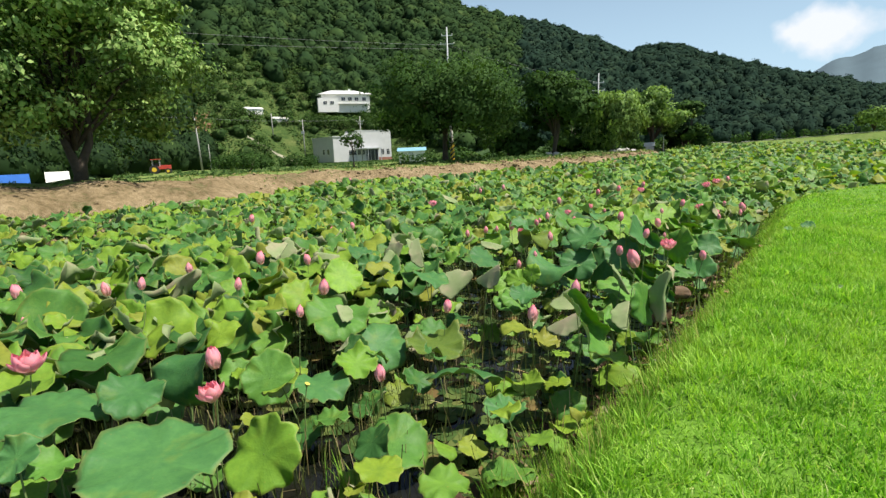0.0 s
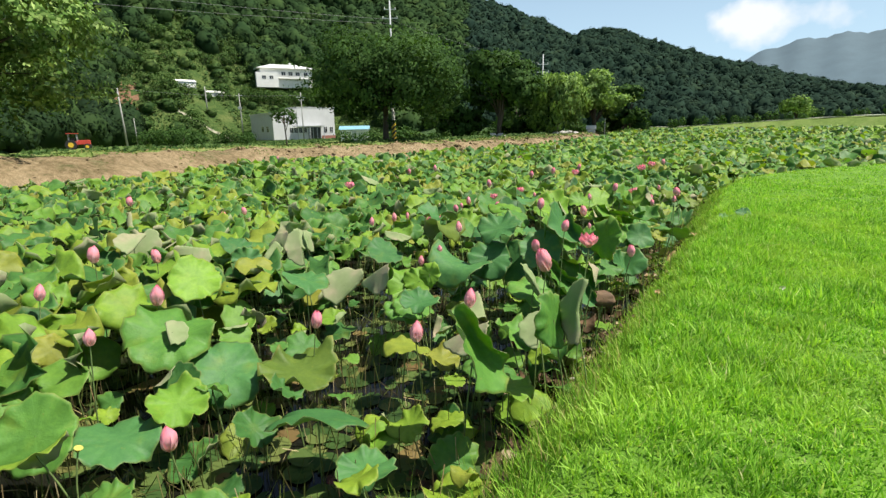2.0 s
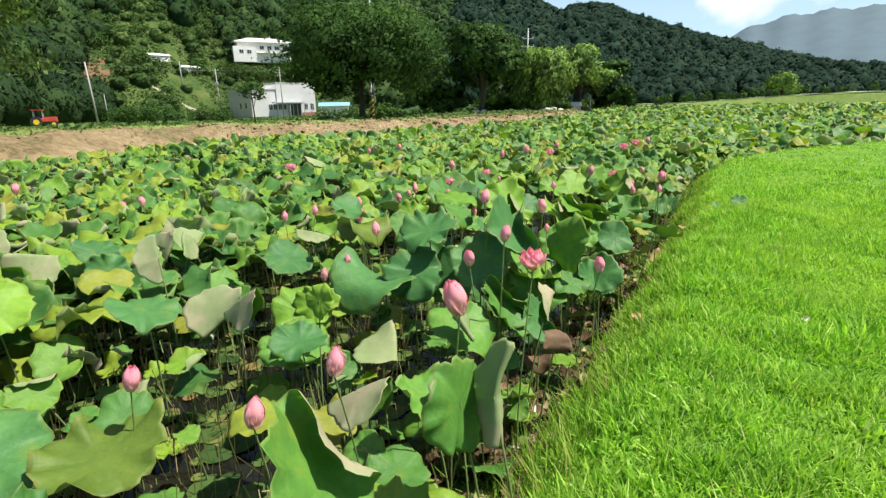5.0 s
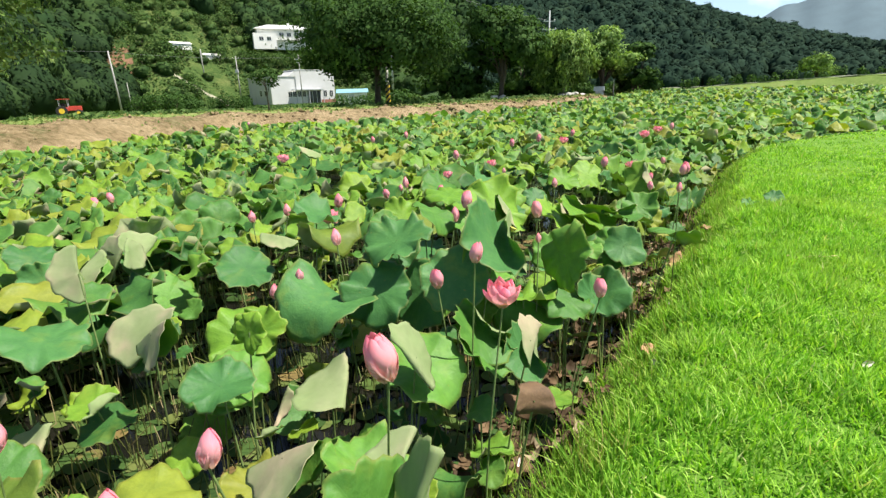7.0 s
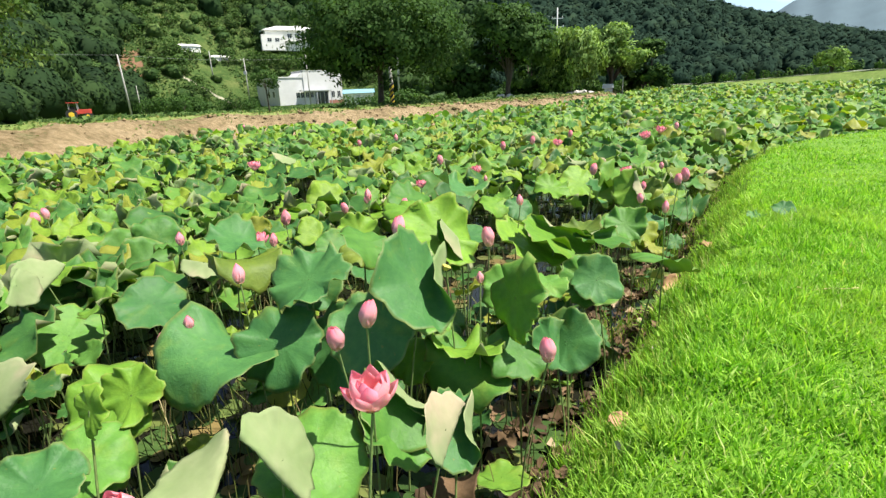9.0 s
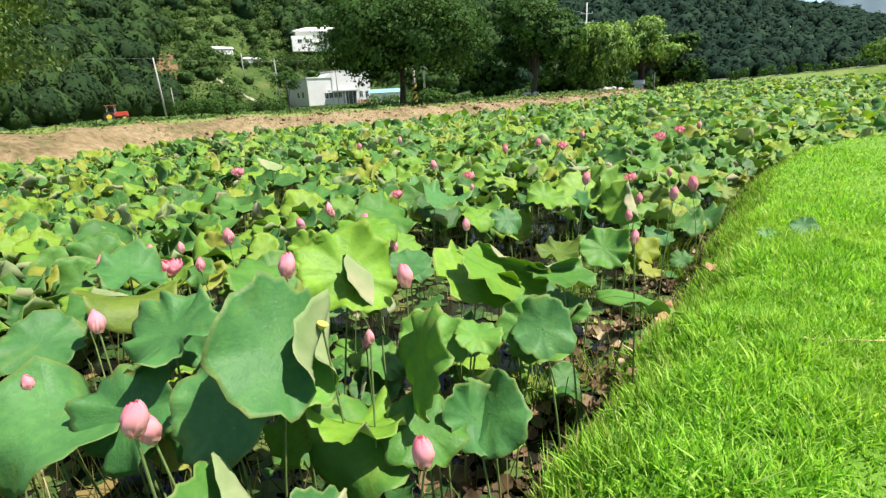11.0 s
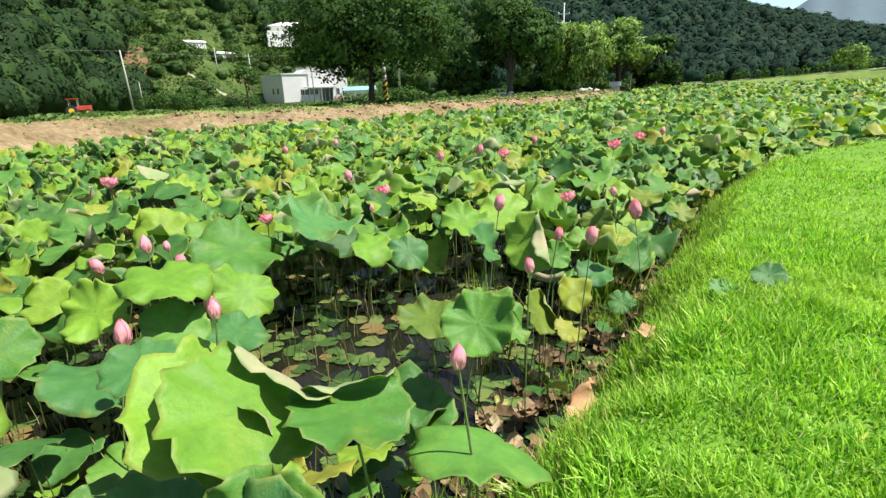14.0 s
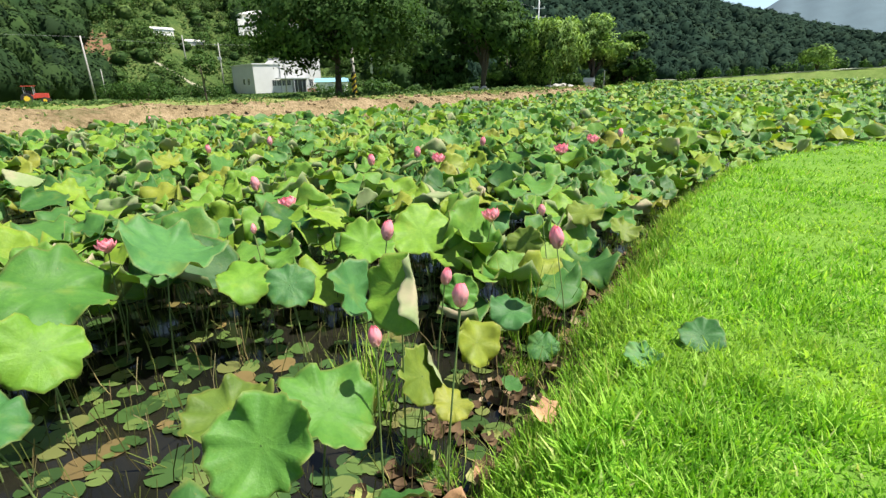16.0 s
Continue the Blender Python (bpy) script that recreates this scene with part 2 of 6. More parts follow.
M_TREE_LIGHT = leafy("pale tree leaves", [(0.0, (0.09, 0.18, 0.04)), (0.5, (0.20, 0.33, 0.08)), (1.0, (0.34, 0.48, 0.15))], 0.3, 0.6, True, 0.15)
def forest_mat(name, tones):
    n = Nodes(name)
    pos = n.where()
    c = n.ramp(n.noise(0.10, 4, pos), list(zip((0.3, 0.5, 0.62, 0.75), tones)))
    c = n.mix(0.3, c, n.ramp(n.noise(1.1, 4, pos), [(0.32, (0.6, 0.64, 0.62)), (0.68, (1.2, 1.17, 1.05))]), "MULTIPLY")
    rnd = n.add("NewGeometry").outputs["Random Per Island"]
    c = n.mix(0.12, c, n.ramp(rnd, [(0.0, (0.55, 0.6, 0.6)), (0.6, (1.0, 1.0, 0.95)), (1.0, (1.4, 1.35, 1.1))]), "MULTIPLY")
    return n.finish(n.surface(c, 0.9, None, 0.0, 0.04))


M_FOREST = forest_mat("forest leaves", ((0.016, 0.036, 0.014), (0.026, 0.052, 0.018), (0.040, 0.072, 0.022), (0.066, 0.098, 0.032)))
# same forest on the valley side: hillside shade and blue haze put into the colour
M_FOREST_SHADED = forest_mat("forest leaves with shade in the colour", ((0.011, 0.026, 0.019), (0.016, 0.034, 0.022), (0.022, 0.042, 0.026), (0.032, 0.055, 0.028)))
M_TREE_MID = leafy("green tree leaves", [(0.0, (0.06, 0.13, 0.03)), (0.5, (0.10, 0.20, 0.045)), (1.0, (0.17, 0.28, 0.08))], 0.35)
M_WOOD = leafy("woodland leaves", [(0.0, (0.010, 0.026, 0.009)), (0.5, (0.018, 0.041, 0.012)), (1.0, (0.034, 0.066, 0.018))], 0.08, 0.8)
M_TREE_PALE = leafy("large tree leaves", [(0.0, (0.10, 0.20, 0.04)), (0.5, (0.24, 0.39, 0.095)), (1.0, (0.44, 0.58, 0.20))], 0.14, 0.6, True, 0.2)
M_SHRUB = leafy("shrub leaves", [(0.0, (0.032, 0.075, 0.017)), (0.5, (0.058, 0.12, 0.026)), (1.0, (0.11, 0.18, 0.045))], 0.22)
M_WEED = leafy("bank weeds", [(0.0, (0.06, 0.12, 0.025)), (0.5, (0.12, 0.19, 0.04)), (0.8, (0.22, 0.24, 0.08)), (1.0, (0.36, 0.29, 0.14))], 0.25)
M_BARK = plain("bark", (0.075, 0.058, 0.042), 0.95, 5.0, 0.45, 0.0, 0.6)
M_MUD = soil("pond mud", [(0.3, (0.035, 0.028, 0.018)), (0.7, (0.10, 0.075, 0.045))], 1.5, 0.03)
M_LAWN = soil("lawn soil", [(0.3, (0.068, 0.155, 0.018)), (0.7, (0.155, 0.29, 0.036))], 1.2, 0.03)
M_BANK = soil("bare earth bank", [(0.32, (0.085, 0.10, 0.035)), (0.41, (0.16, 0.118, 0.062)), (0.54, (0.29, 0.218, 0.122)), (0.75, (0.42, 0.33, 0.205))], 0.55, 0.35)
M_MEADOW = soil("rough meadow", [(0.3, (0.10, 0.15, 0.035)), (0.55, (0.17, 0.23, 0.06)), (0.75, (0.30, 0.27, 0.13))], 0.16, 0.2)
M_HILL = soil("forest floor", [(0.3, (0.04, 0.08, 0.032)), (0.7, (0.075, 0.125, 0.045))], 0.15, 0.8)
M_SLOPE = soil("overgrown slope", [(0.3, (0.028, 0.056, 0.015)), (0.5, (0.055, 0.095, 0.024)), (0.66, (0.12, 0.145, 0.045)), (0.8, (0.22, 0.20, 0.09))], 0.14, 0.4)
M_SCAR = soil("raw red earth", [(0.3, (0.11, 0.07, 0.04)), (0.6, (0.22, 0.125, 0.075)), (0.75, (0.09, 0.11, 0.04))], 0.3, 0.3)
M_SCRUB = leafy("slope scrub leaves", [(0.0, (0.032, 0.072, 0.018)), (0.5, (0.058, 0.115, 0.028)), (1.0, (0.12, 0.18, 0.052))], 0.2)
M_WATER = water_mat()
M_WALL = plain("grey wall panels", (0.52, 0.52, 0.52), 0.7, 0.6, 0.1)
M_WHITE = plain("white paint", (0.70, 0.69, 0.65), 0.6, 0.7, 0.1)
M_ROOF = plain("pale roof", (0.60, 0.60, 0.60), 0.7, 0.8, 0.15)
M_BLUE = plain("blue sheet", (0.015, 0.10, 0.36), 0.6, 1.5, 0.2)
M_TEAL = plain("pale blue roof sheet", (0.20, 0.40, 0.50), 0.6, 1.5, 0.15)
M_RED = plain("red paint", (0.55, 0.06, 0.04), 0.5, 3.0, 0.25)
M_CONC = plain("concrete", (0.46, 0.44, 0.40), 0.85, 2.0, 0.2)
M_STEEL = plain("galvanised steel", (0.50, 0.51, 0.52), 0.5, 3.0, 0.15, 0.6)
M_BLACK = plain("black rubber", (0.02, 0.02, 0.02), 0.7, 5.0, 0.3)
M_YELLOW = plain("yellow band", (0.72, 0.48, 0.03), 0.6, 5.0, 0.15)
M_GLASS = plain("dark window glass", (0.03, 0.035, 0.04), 0.12, 2.0, 0.2)
M_BRICK = plain("red brickwork", (0.30, 0.13, 0.09), 0.85, 3.0, 0.3)

# ---- mesh tools ----
def tri_mesh(name, V, T, mats, UV=None, MI=None, smooth=False, N=None):
    V, T = np.asarray(V, np.float32), np.asarray(T, np.int32)
    me = bpy.data.meshes.new(name)
    me.vertices.add(len(V))
    me.vertices.foreach_set("co", V.ravel())
    me.loops.add(3 * len(T))
    me.loops.foreach_set("vertex_index", T.ravel())
    me.polygons.add(len(T))
    me.polygons.foreach_set("loop_start", np.arange(0, 3 * len(T), 3, dtype=np.int32))
    if MI is not None:
        me.polygons.foreach_set("material_index", np.asarray(MI, np.int32))
    me.polygons.foreach_set("use_smooth", np.full(len(T), smooth))
    if UV is not None:
        me.uv_layers.new(name="UVMap").data.foreach_set("uv", np.asarray(UV, np.float32)[T.ravel()].ravel())
    me.update(calc_edges=True)
    if N is not None:
        me.normals_split_custom_set_from_vertices(np.asarray(N, np.float32))
    for m in mats if isinstance(mats, (list, tuple)) else [mats]:
        me.materials.append(m)
    return me


def part(name, me, parent, label="", m=None):
    ob = new(name, me)
    ob.parent = parent
    if m is not None:
        ob.matrix_local = m
    if label:
        ob["label"] = label
    return ob


def thing(name, label, category, m=None, group="", kind="", data=None):
    ob = new(name, data)
    if m is not None:
        ob.matrix_world = m
    return tagged(ob, label, category, group, kind)


def scatter(V, T, M, UV=None, MI=None):
    """The template (V, T) laid out once for each 4 x 4 matrix of M."""
    k, n = len(M), len(V)
    P = np.einsum("kij,nj->kni", M[:, :3, :3], V) + M[:, None, :3, 3]
    TT = (T[None] + (np.arange(k) * n)[:, None, None]).reshape(-1, 3)
    return P.reshape(-1, 3), TT, None if UV is None else np.tile(UV, (k, 1)), None if MI is None else np.tile(MI, k)


def merged(chunks):
    V, T, U, I, base = [], [], [], [], 0
    for v, t, u, i in chunks:
        V.append(v), T.append(t + base)
        U.append(u if u is not None else np.zeros((len(v), 2)))
        I.append(i if i is not None else np.zeros(len(t), int))
        base += len(v)
    return np.concatenate(V), np.concatenate(T), np.concatenate(U), np.concatenate(I)


def turns(rng, pos, yaw, tilt, lean, size):
    """Matrices: tilted by tilt towards the heading lean, turned by yaw, scaled by size."""
    k = len(pos)
    cy, sy, ct, st = np.cos(yaw), np.sin(yaw), np.cos(tilt), np.sin(tilt)
    Rz = np.zeros((k, 3, 3))
    Rz[:, 0, 0], Rz[:, 0, 1], Rz[:, 1, 0], Rz[:, 1, 1], Rz[:, 2, 2] = cy, -sy, sy, cy, 1
    ax, ay = -np.sin(lean), np.cos(lean)
    R = np.zeros((k, 3, 3))
    R[:, 0, 0], R[:, 0, 1], R[:, 0, 2] = ct + ax * ax * (1 - ct), ax * ay * (1 - ct), ay * st
    R[:, 1, 0], R[:, 1, 1], R[:, 1, 2] = ax * ay * (1 - ct), ct + ay * ay * (1 - ct), -ax * st
    R[:, 2, 0], R[:, 2, 1], R[:, 2, 2] = -ay * st, ax * st, ct
    M = np.zeros((k, 4, 4))
    M[:, :3, :3] = np.einsum("kij,kjl->kil", R, Rz) * np.asarray(size).reshape(-1, 1, 1)
    M[:, :3, 3], M[:, 3, 3] = pos, 1
    return M


def tube(points, radii, sides=6, cap=True):
    """A tapered tube along points."""
    P = np.asarray(points, float)
    r = np.asarray(radii, float)
    n = len(P)
    d = np.gradient(P, axis=0)
    d /= np.linalg.norm(d, axis=1, keepdims=True) + 1e-9
    ref = np.where(np.abs(d[:, 2:3]) > 0.9, [[1.0, 0, 0]], [[0, 0, 1.0]])
    a = np.cross(d, ref)
    a /= np.linalg.norm(a, axis=1, keepdims=True) + 1e-9
    b = np.cross(d, a)
    th = np.arange(sides) * 2 * np.pi / sides
    V = (P[:, None] + r[:, None, None] * (np.cos(th)[None, :, None] * a[:, None] + np.sin(th)[None, :, None] * b[:, None])).reshape(-1, 3)
    T = []
    for i in range(n - 1):
        for j in range(sides):
            k = (j + 1) % sides
            p, q, s, t = i * sides + j, i * sides + k, (i + 1) * sides + k, (i + 1) * sides + j
            T += [(p, q, s), (p, s, t)]
    if cap:
        V = np.vstack([V, P[:1], P[-1:]])
        c0, c1 = len(V) - 2, len(V) - 1
        for j in range(sides):
            k = (j + 1) % sides
            T += [(c0, k, j), (c1, (n - 1) * sides + j, (n - 1) * sides + k)]
    return V, np.array(T, int)


def box(x0, y0, z0, x1, y1, z1, bevel=0.0):
    bm = bmesh.new()
    bmesh.ops.create_cube(bm, size=1.0)
    for v in bm.verts:
        v.co = ((x0 + x1) / 2 + v.co.x * (x1 - x0), (y0 + y1) / 2 + v.co.y * (y1 - y0), (z0 + z1) / 2 + v.co.z * (z1 - z0))
    if bevel:
        bmesh.ops.bevel(bm, geom=bm.edges[:], offset=bevel, segments=2, affect="EDGES", profile=0.7)
    return bm


def bm_mesh(name, bm, mat):
    me = bpy.data.meshes.new(name)
    bm.to_mesh(me)
    bm.free()
    me.materials.append(mat)
    return me


def smooth(a, b, x):
    t = np.clip((np.asarray(x, float) - a) / (b - a), 0, 1)
    return t * t * (3 - 2 * t)


def wobble(x, y, f, seed=0.0):
    """A cheap smooth roughness in -1..1."""
    return (np.sin(x * f + 1.7 * np.sin(y * f * 0.73 + seed)) + np.sin(y * f * 1.13 + 1.3 * np.sin(x * f * 0.61 - seed)) + np.sin((x + y) * f * 1.9 + seed)) / 3


def side_of(x, y, line):
    """Signed distance to a polyline, positive to its right-hand side."""
    x, y = np.asarray(x, float), np.asarray(y, float)
    best, sign = np.full(x.shape, 1e9), np.ones(x.shape)
    for (ax, ay), (bx, by) in zip(line[:-1], line[1:]):
        dx, dy = bx - ax, by - ay
        t = np.clip(((x - ax) * dx + (y - ay) * dy) / (dx * dx + dy * dy), 0, 1)
        d = np.hypot(x - ax - t * dx, y - ay - t * dy)
        c = (x - ax) * dy - (y - ay) * dx
        near = d < best - 1e-9
        sign = np.where(near, np.where(c > 0, 1, -1), sign)
        best = np.where(near, d, best)
    return best * sign


# ---- the plan ----
EDGE = [(-14, -16), (-5, -4), (-2.0, 0.0), (0.2, 2.75), (1.35, 4.3), (2.7, 6.2), (4.75, 9.1), (5.5, 10.1), (6.45, 11.7), (7.3, 13.0), (8.8, 15.3), (10.6, 17.2), (13.8, 19.4), (17, 20.7), (21, 22.0), (30, 24), (60, 27)]
FOOT = [(-60, -25), (-28, 2), (-16, 16), (-13.2, 19.5), (-10.8, 22.5), (-10.3, 26), (-9.8, 30.5), (-7.4, 35), (-3, 37), (3, 41), (13, 54), (25, 71), (37, 93), (48, 112), (90, 190)]
LEVEE = [(100, -60), (84, 30), (72, 80), (62, 126), (79, 200), (122, 330)]


def grass_side(x, y):
    return side_of(x, y, EDGE)


def bank_side(x, y):
    return -side_of(x, y, FOOT)


def levee_side(x, y):
    return side_of(x, y, LEVEE)


def height(x, y):
    x, y = np.asarray(x, float), np.asarray(y, float)
    g, b, l = grass_side(x, y), bank_side(x, y), levee_side(x, y)
    bed = -0.32 + 0.05 * wobble(x, y, 0.9)
    lawn = -0.35 + 1.2 * smooth(-0.7, 0.7, g + 0.10 * wobble(x, y, 1.7, 2)) + 0.10 * smooth(0.8, 3.0, g) * (1 - smooth(2, 9, y)) + 0.03 * wobble(x, y, 1.3)
    lawn = np.where(g > -0.85, lawn, -9)
    crest = 1.95 - 0.4 * smooth(20, 31, y) - 0.25 * smooth(35, 60, y) + 0.3 * wobble(x, y, 0.45, 3) * (1 - smooth(30, 45, y)) - 1.15 * smooth(8, 42, b)
    bank = -0.3 + (crest + 0.3) * smooth(-0.5, 4.2, b + 0.6 * wobble(x, y, 0.35)) + (0.17 * wobble(x, y, 0.8) + 0.11 * wobble(x, y, 2.1, 1)) * smooth(0, 2, b) * (1 - 0.7 * smooth(8, 20, b))
    bank = np.where(b > -1.2, bank, -9)
    lev = -0.3 + (3.5 - 1.4 * smooth(80, 135, y)) * smooth(-1.0, 4.0, l)
    lev = np.where(l > -1.2, lev, -9)
    return np.maximum.reduce([bed, lawn, bank, lev])


def ground_sheet():
    n = 250
    u = np.linspace(-1, 1, n)
    sx, sy = 4 + 3.4 * np.sinh(6.0 * u), 9 + 3.4 * np.sinh(6.0 * u)
    X, Y = np.meshgrid(sx, sy)
    Z = height(X, Y)
    V = np.stack([X, Y, Z], -1).reshape(-1, 3)
    i = np.arange(n * n).reshape(n, n)
    a, b, c, d = i[:-1, :-1].ravel(), i[:-1, 1:].ravel(), i[1:, 1:].ravel(), i[1:, :-1].ravel()
    T = np.concatenate([np.stack([a, b, c], 1), np.stack([a, c, d], 1)])
    mid = V[T].mean(1)
    g, bk, l = grass_side(mid[:, 0], mid[:, 1]), bank_side(mid[:, 0], mid[:, 1]), levee_side(mid[:, 0], mid[:, 1])
    mi = np.zeros(len(T), int)
    mi[(g > 0.15) & (l < 0)] = 1
    mi[bk > -0.8] = 2
    mi[(bk > 5.2 + 1.2 * wobble(mid[:, 0], mid[:, 1], 0.3)) | (l > 0)] = 3
    me = tri_mesh("ground", V, T, [M_MUD, M_LAWN, M_BANK, M_MEADOW], None, mi, True)
    return thing("ground", "pond bed, lawn, bare earth bank and rough meadow", "ground", kind="structure", data=me)


ground_sheet()


def water_sheet():
    V = np.array([(-70, -60, 0), (70, -60, 0), (70, 150, 0), (-70, 150, 0)], float)
    me = tri_mesh("water", V, np.array([(0, 1, 2), (0, 2, 3)]), M_WATER)
    return thing("water", "still dark pond water reflecting the sky", "water", kind="structure", data=me)


water_sheet()

# ---- hills ----
def crest_angle(az):
    return np.interp(az, [-60, -20, -6, -0.2, 8, 13.2, 16.5, 19, 21.7, 26, 32.2, 37.3, 45, 60], [23, 22, 17.5, 15.0, 12.7, 10.7, 9.3, 9.7, 9.4, 7.5, 5.5, 3.9, 2.3, 0.5])


def hill_near(az):
    return np.interp(az, [-60, -40, -34, -31, -27, -23, -21, -17, -8, 4, 15, 25, 35, 60], [70, 108, 138, 156, 164, 171, 176, 179, 180, 160, 170, 215, 260, 300])


def hill_far(az):
    return np.interp(az, [-60, -10, 0, 13, 22, 32, 45, 60], [340, 400, 420, 430, 480, 560, 600, 600])


def hill_height(az, r):
    r0, r1 = hill_near(az), hill_far(az)
    s = np.clip((r - r0) / (r1 - r0), -0.05, 1.3)
    top = 2.65 + r1 * np.tan(np.radians(crest_angle(az)))
    up = np.sign(s) * np.abs(s) ** np.interp(az, [-30, -25, 0, 15], [1.15, 1.0, 1.0, 1.0])
    back = np.clip(s - 1.0, 0, 1)
    x, y = r * np.sin(np.radians(az)), r * np.cos(np.radians(az))
    return 1.2 + (top - 5.0 - 1.2) * (np.minimum(up, 1.0) - 1.5 * back) + 3.0 * wobble(x, y, 0.035) * smooth(0.05, 0.3, s) + 9.0 * wobble(x, y, 0.021, 2) * np.clip(s * (1 - s), 0, 1) * 2


def polar_hill(name, az0, az1, na, nr, mat, label):
    A, R = np.meshgrid(np.linspace(az0, az1, na), np.linspace(-0.05, 1.25, nr))
    rr = hill_near(A) + R * (hill_far(A) - hill_near(A))
    Z = hill_height(A, rr)
    V = np.stack([rr * np.sin(np.radians(A)), rr * np.cos(np.radians(A)), Z], -1).reshape(-1, 3)
    i = np.arange(na * nr).reshape(nr, na)
    a, b, c, d = i[:-1, :-1].ravel(), i[:-1, 1:].ravel(), i[1:, 1:].ravel(), i[1:, :-1].ravel()
    T = np.concatenate([np.stack([a, b, c], 1), np.stack([a, c, d], 1)])
    mid = V[T].mean(1)
    az = np.degrees(np.arctan2(mid[:, 0], mid[:, 1]))
    far = np.hypot(mid[:, 0], mid[:, 1])
    MI = ((az > -28) & (az < -3) & (far < 250)).astype(int)
    MI[(np.abs(az + 28.0 + 0.3 * np.sin(far)) < 0.95) & (far > 179) & (far < 193)] = 2
    return thing(name, label, "hill", kind="structure", data=tri_mesh(name, V, T, [mat, M_SLOPE, M_SCAR], None, MI, True))


polar_hill("hillside", -60, 60, 200, 90, M_HILL, "steep hillside under dense green forest")


def blob(rng, rings=4, segs=7, rough=0.25):
    V, T = [(0, 0, 1.0)], []
    for i in range(1, rings):
        th = math.pi * i / rings
        for j in range(segs):
            ph = 2 * math.pi * (j + 0.5 * (i % 2)) / segs
            V.append((math.sin(th) * math.cos(ph), math.sin(th) * math.sin(ph), math.cos(th)))
    V.append((0, 0, -1.0))
    V = np.array(V) * (1 + rough * rng.uniform(-1, 1, (len(V), 1)))
    last = len(V) - 1
    for j in range(segs):
        k = (j + 1) % segs
        T.append((0, 1 + j, 1 + k))
        T.append((last, 1 + (rings - 2) * segs + k, 1 + (rings - 2) * segs + j))
        for i in range(rings - 2):
            p, q = 1 + i * segs, 1 + (i + 1) * segs
            T += [(p + j, q + j, q + k), (p + j, q + k, p + k)]
    return V, np.array(T)


def leaf_quads(rng, centres, normals, size, droop=0.0, loose=0.55):
    """Small kite-shaped leaf clumps at centres, roughly square to normals."""
    k = len(centres)
    n = normals + rng.normal(0, loose, (k, 3))
    n[:, 2] += 0.35
    n /= np.linalg.norm(n, axis=1, keepdims=True)
    a = np.cross(n, rng.normal(0, 1, (k, 3)))
    a /= np.linalg.norm(a, axis=1, keepdims=True) + 1e-9
    b = np.cross(n, a)
    s = (size * rng.uniform(0.6, 1.4, k))[:, None]
    w = s * rng.uniform(0.35, 0.7, (k, 1))
    V = np.stack([centres - a * s * 0.5, centres + b * w * 0.5 + n * s * 0.06, centres + a * s * 0.5 - [0, 0, 1] * s * droop, centres - b * w * 0.5 + n * s * 0.06], 1).reshape(-1, 3)
    i = np.arange(k)[:, None] * 4
    T = np.concatenate([i + [[0, 2, 1]], i + [[0, 3, 2]]])
    return V, T


def crown_template(rng, leaves, size, squash=1.0, peak=0.0, rings=6, segs=9):
    """A crown about 1 m in radius: a lobed body with ragged leaf clumps over it. Returns points, faces and soft outward normals."""
    hub = rng.normal(0, 1, (9, 3))
    hub /= np.linalg.norm(hub, axis=1, keepdims=True)

    def reach(d):
        return 0.60 + 0.38 * np.exp(-(1 - d @ hub.T) * 6.0).max(1, keepdims=True)

    core, ct = blob(rng, rings, segs, 0.05)
    cd = core / np.linalg.norm(core, axis=1, keepdims=True)
    d = rng.normal(0, 1, (leaves, 3))
    d[:, 2] = np.abs(d[:, 2]) * 1.1 - 0.35
    d /= np.linalg.norm(d, axis=1, keepdims=True)
    c = d * reach(d) * rng.uniform(0.92, 1.14, (leaves, 1))
    lv, lt = leaf_quads(rng, c, d, size, 0.0, 0.3)
    V = np.vstack([cd * reach(cd), lv])
    V[:, :2] *= 1 - peak * np.clip(V[:, 2:], 0, 1)
    lobe = hub[np.argmax(d @ hub.T, axis=1)]
    N = np.vstack([cd, np.repeat(d * 1.2 - lobe * 0.4 + rng.normal(0, 0.16, d.shape), 4, axis=0)])
    N /= np.linalg.norm(N, axis=1, keepdims=True)
    return V * [1, 1, squash], np.vstack([ct, lt + len(core)]), N


def crowns(name, label, category, mat, kinds, pos, size, rng):
    """Many crowns of a few kinds in one mesh."""
    which = rng.integers(0, len(kinds), len(pos))
    chunks, normals = [], []
    for k, (V, T, N) in enumerate(kinds):
        sel = which == k
        m = int(sel.sum())
        if not m:
            continue
        M = turns(rng, pos[sel], rng.uniform(0, 6.28, m), rng.uniform(0, 0.2, m), rng.uniform(0, 6.28, m), size[sel])
        chunks.append(scatter(V, T, M))
        normals.append(np.einsum("kij,nj->kni", M[:, :3, :3] / size[sel].reshape(-1, 1, 1), N).reshape(-1, 3))
    V, T, _, _ = merged(chunks)
    return thing(name, label, category, kind="stuff", data=tri_mesh(name, V, T, mat, None, None, True, np.concatenate(normals)))


def in_scar(az, r):
    """The raw red cutting in the slope beside the wood."""
    return -29.2 < az < -26.8 and 172 < r < 196


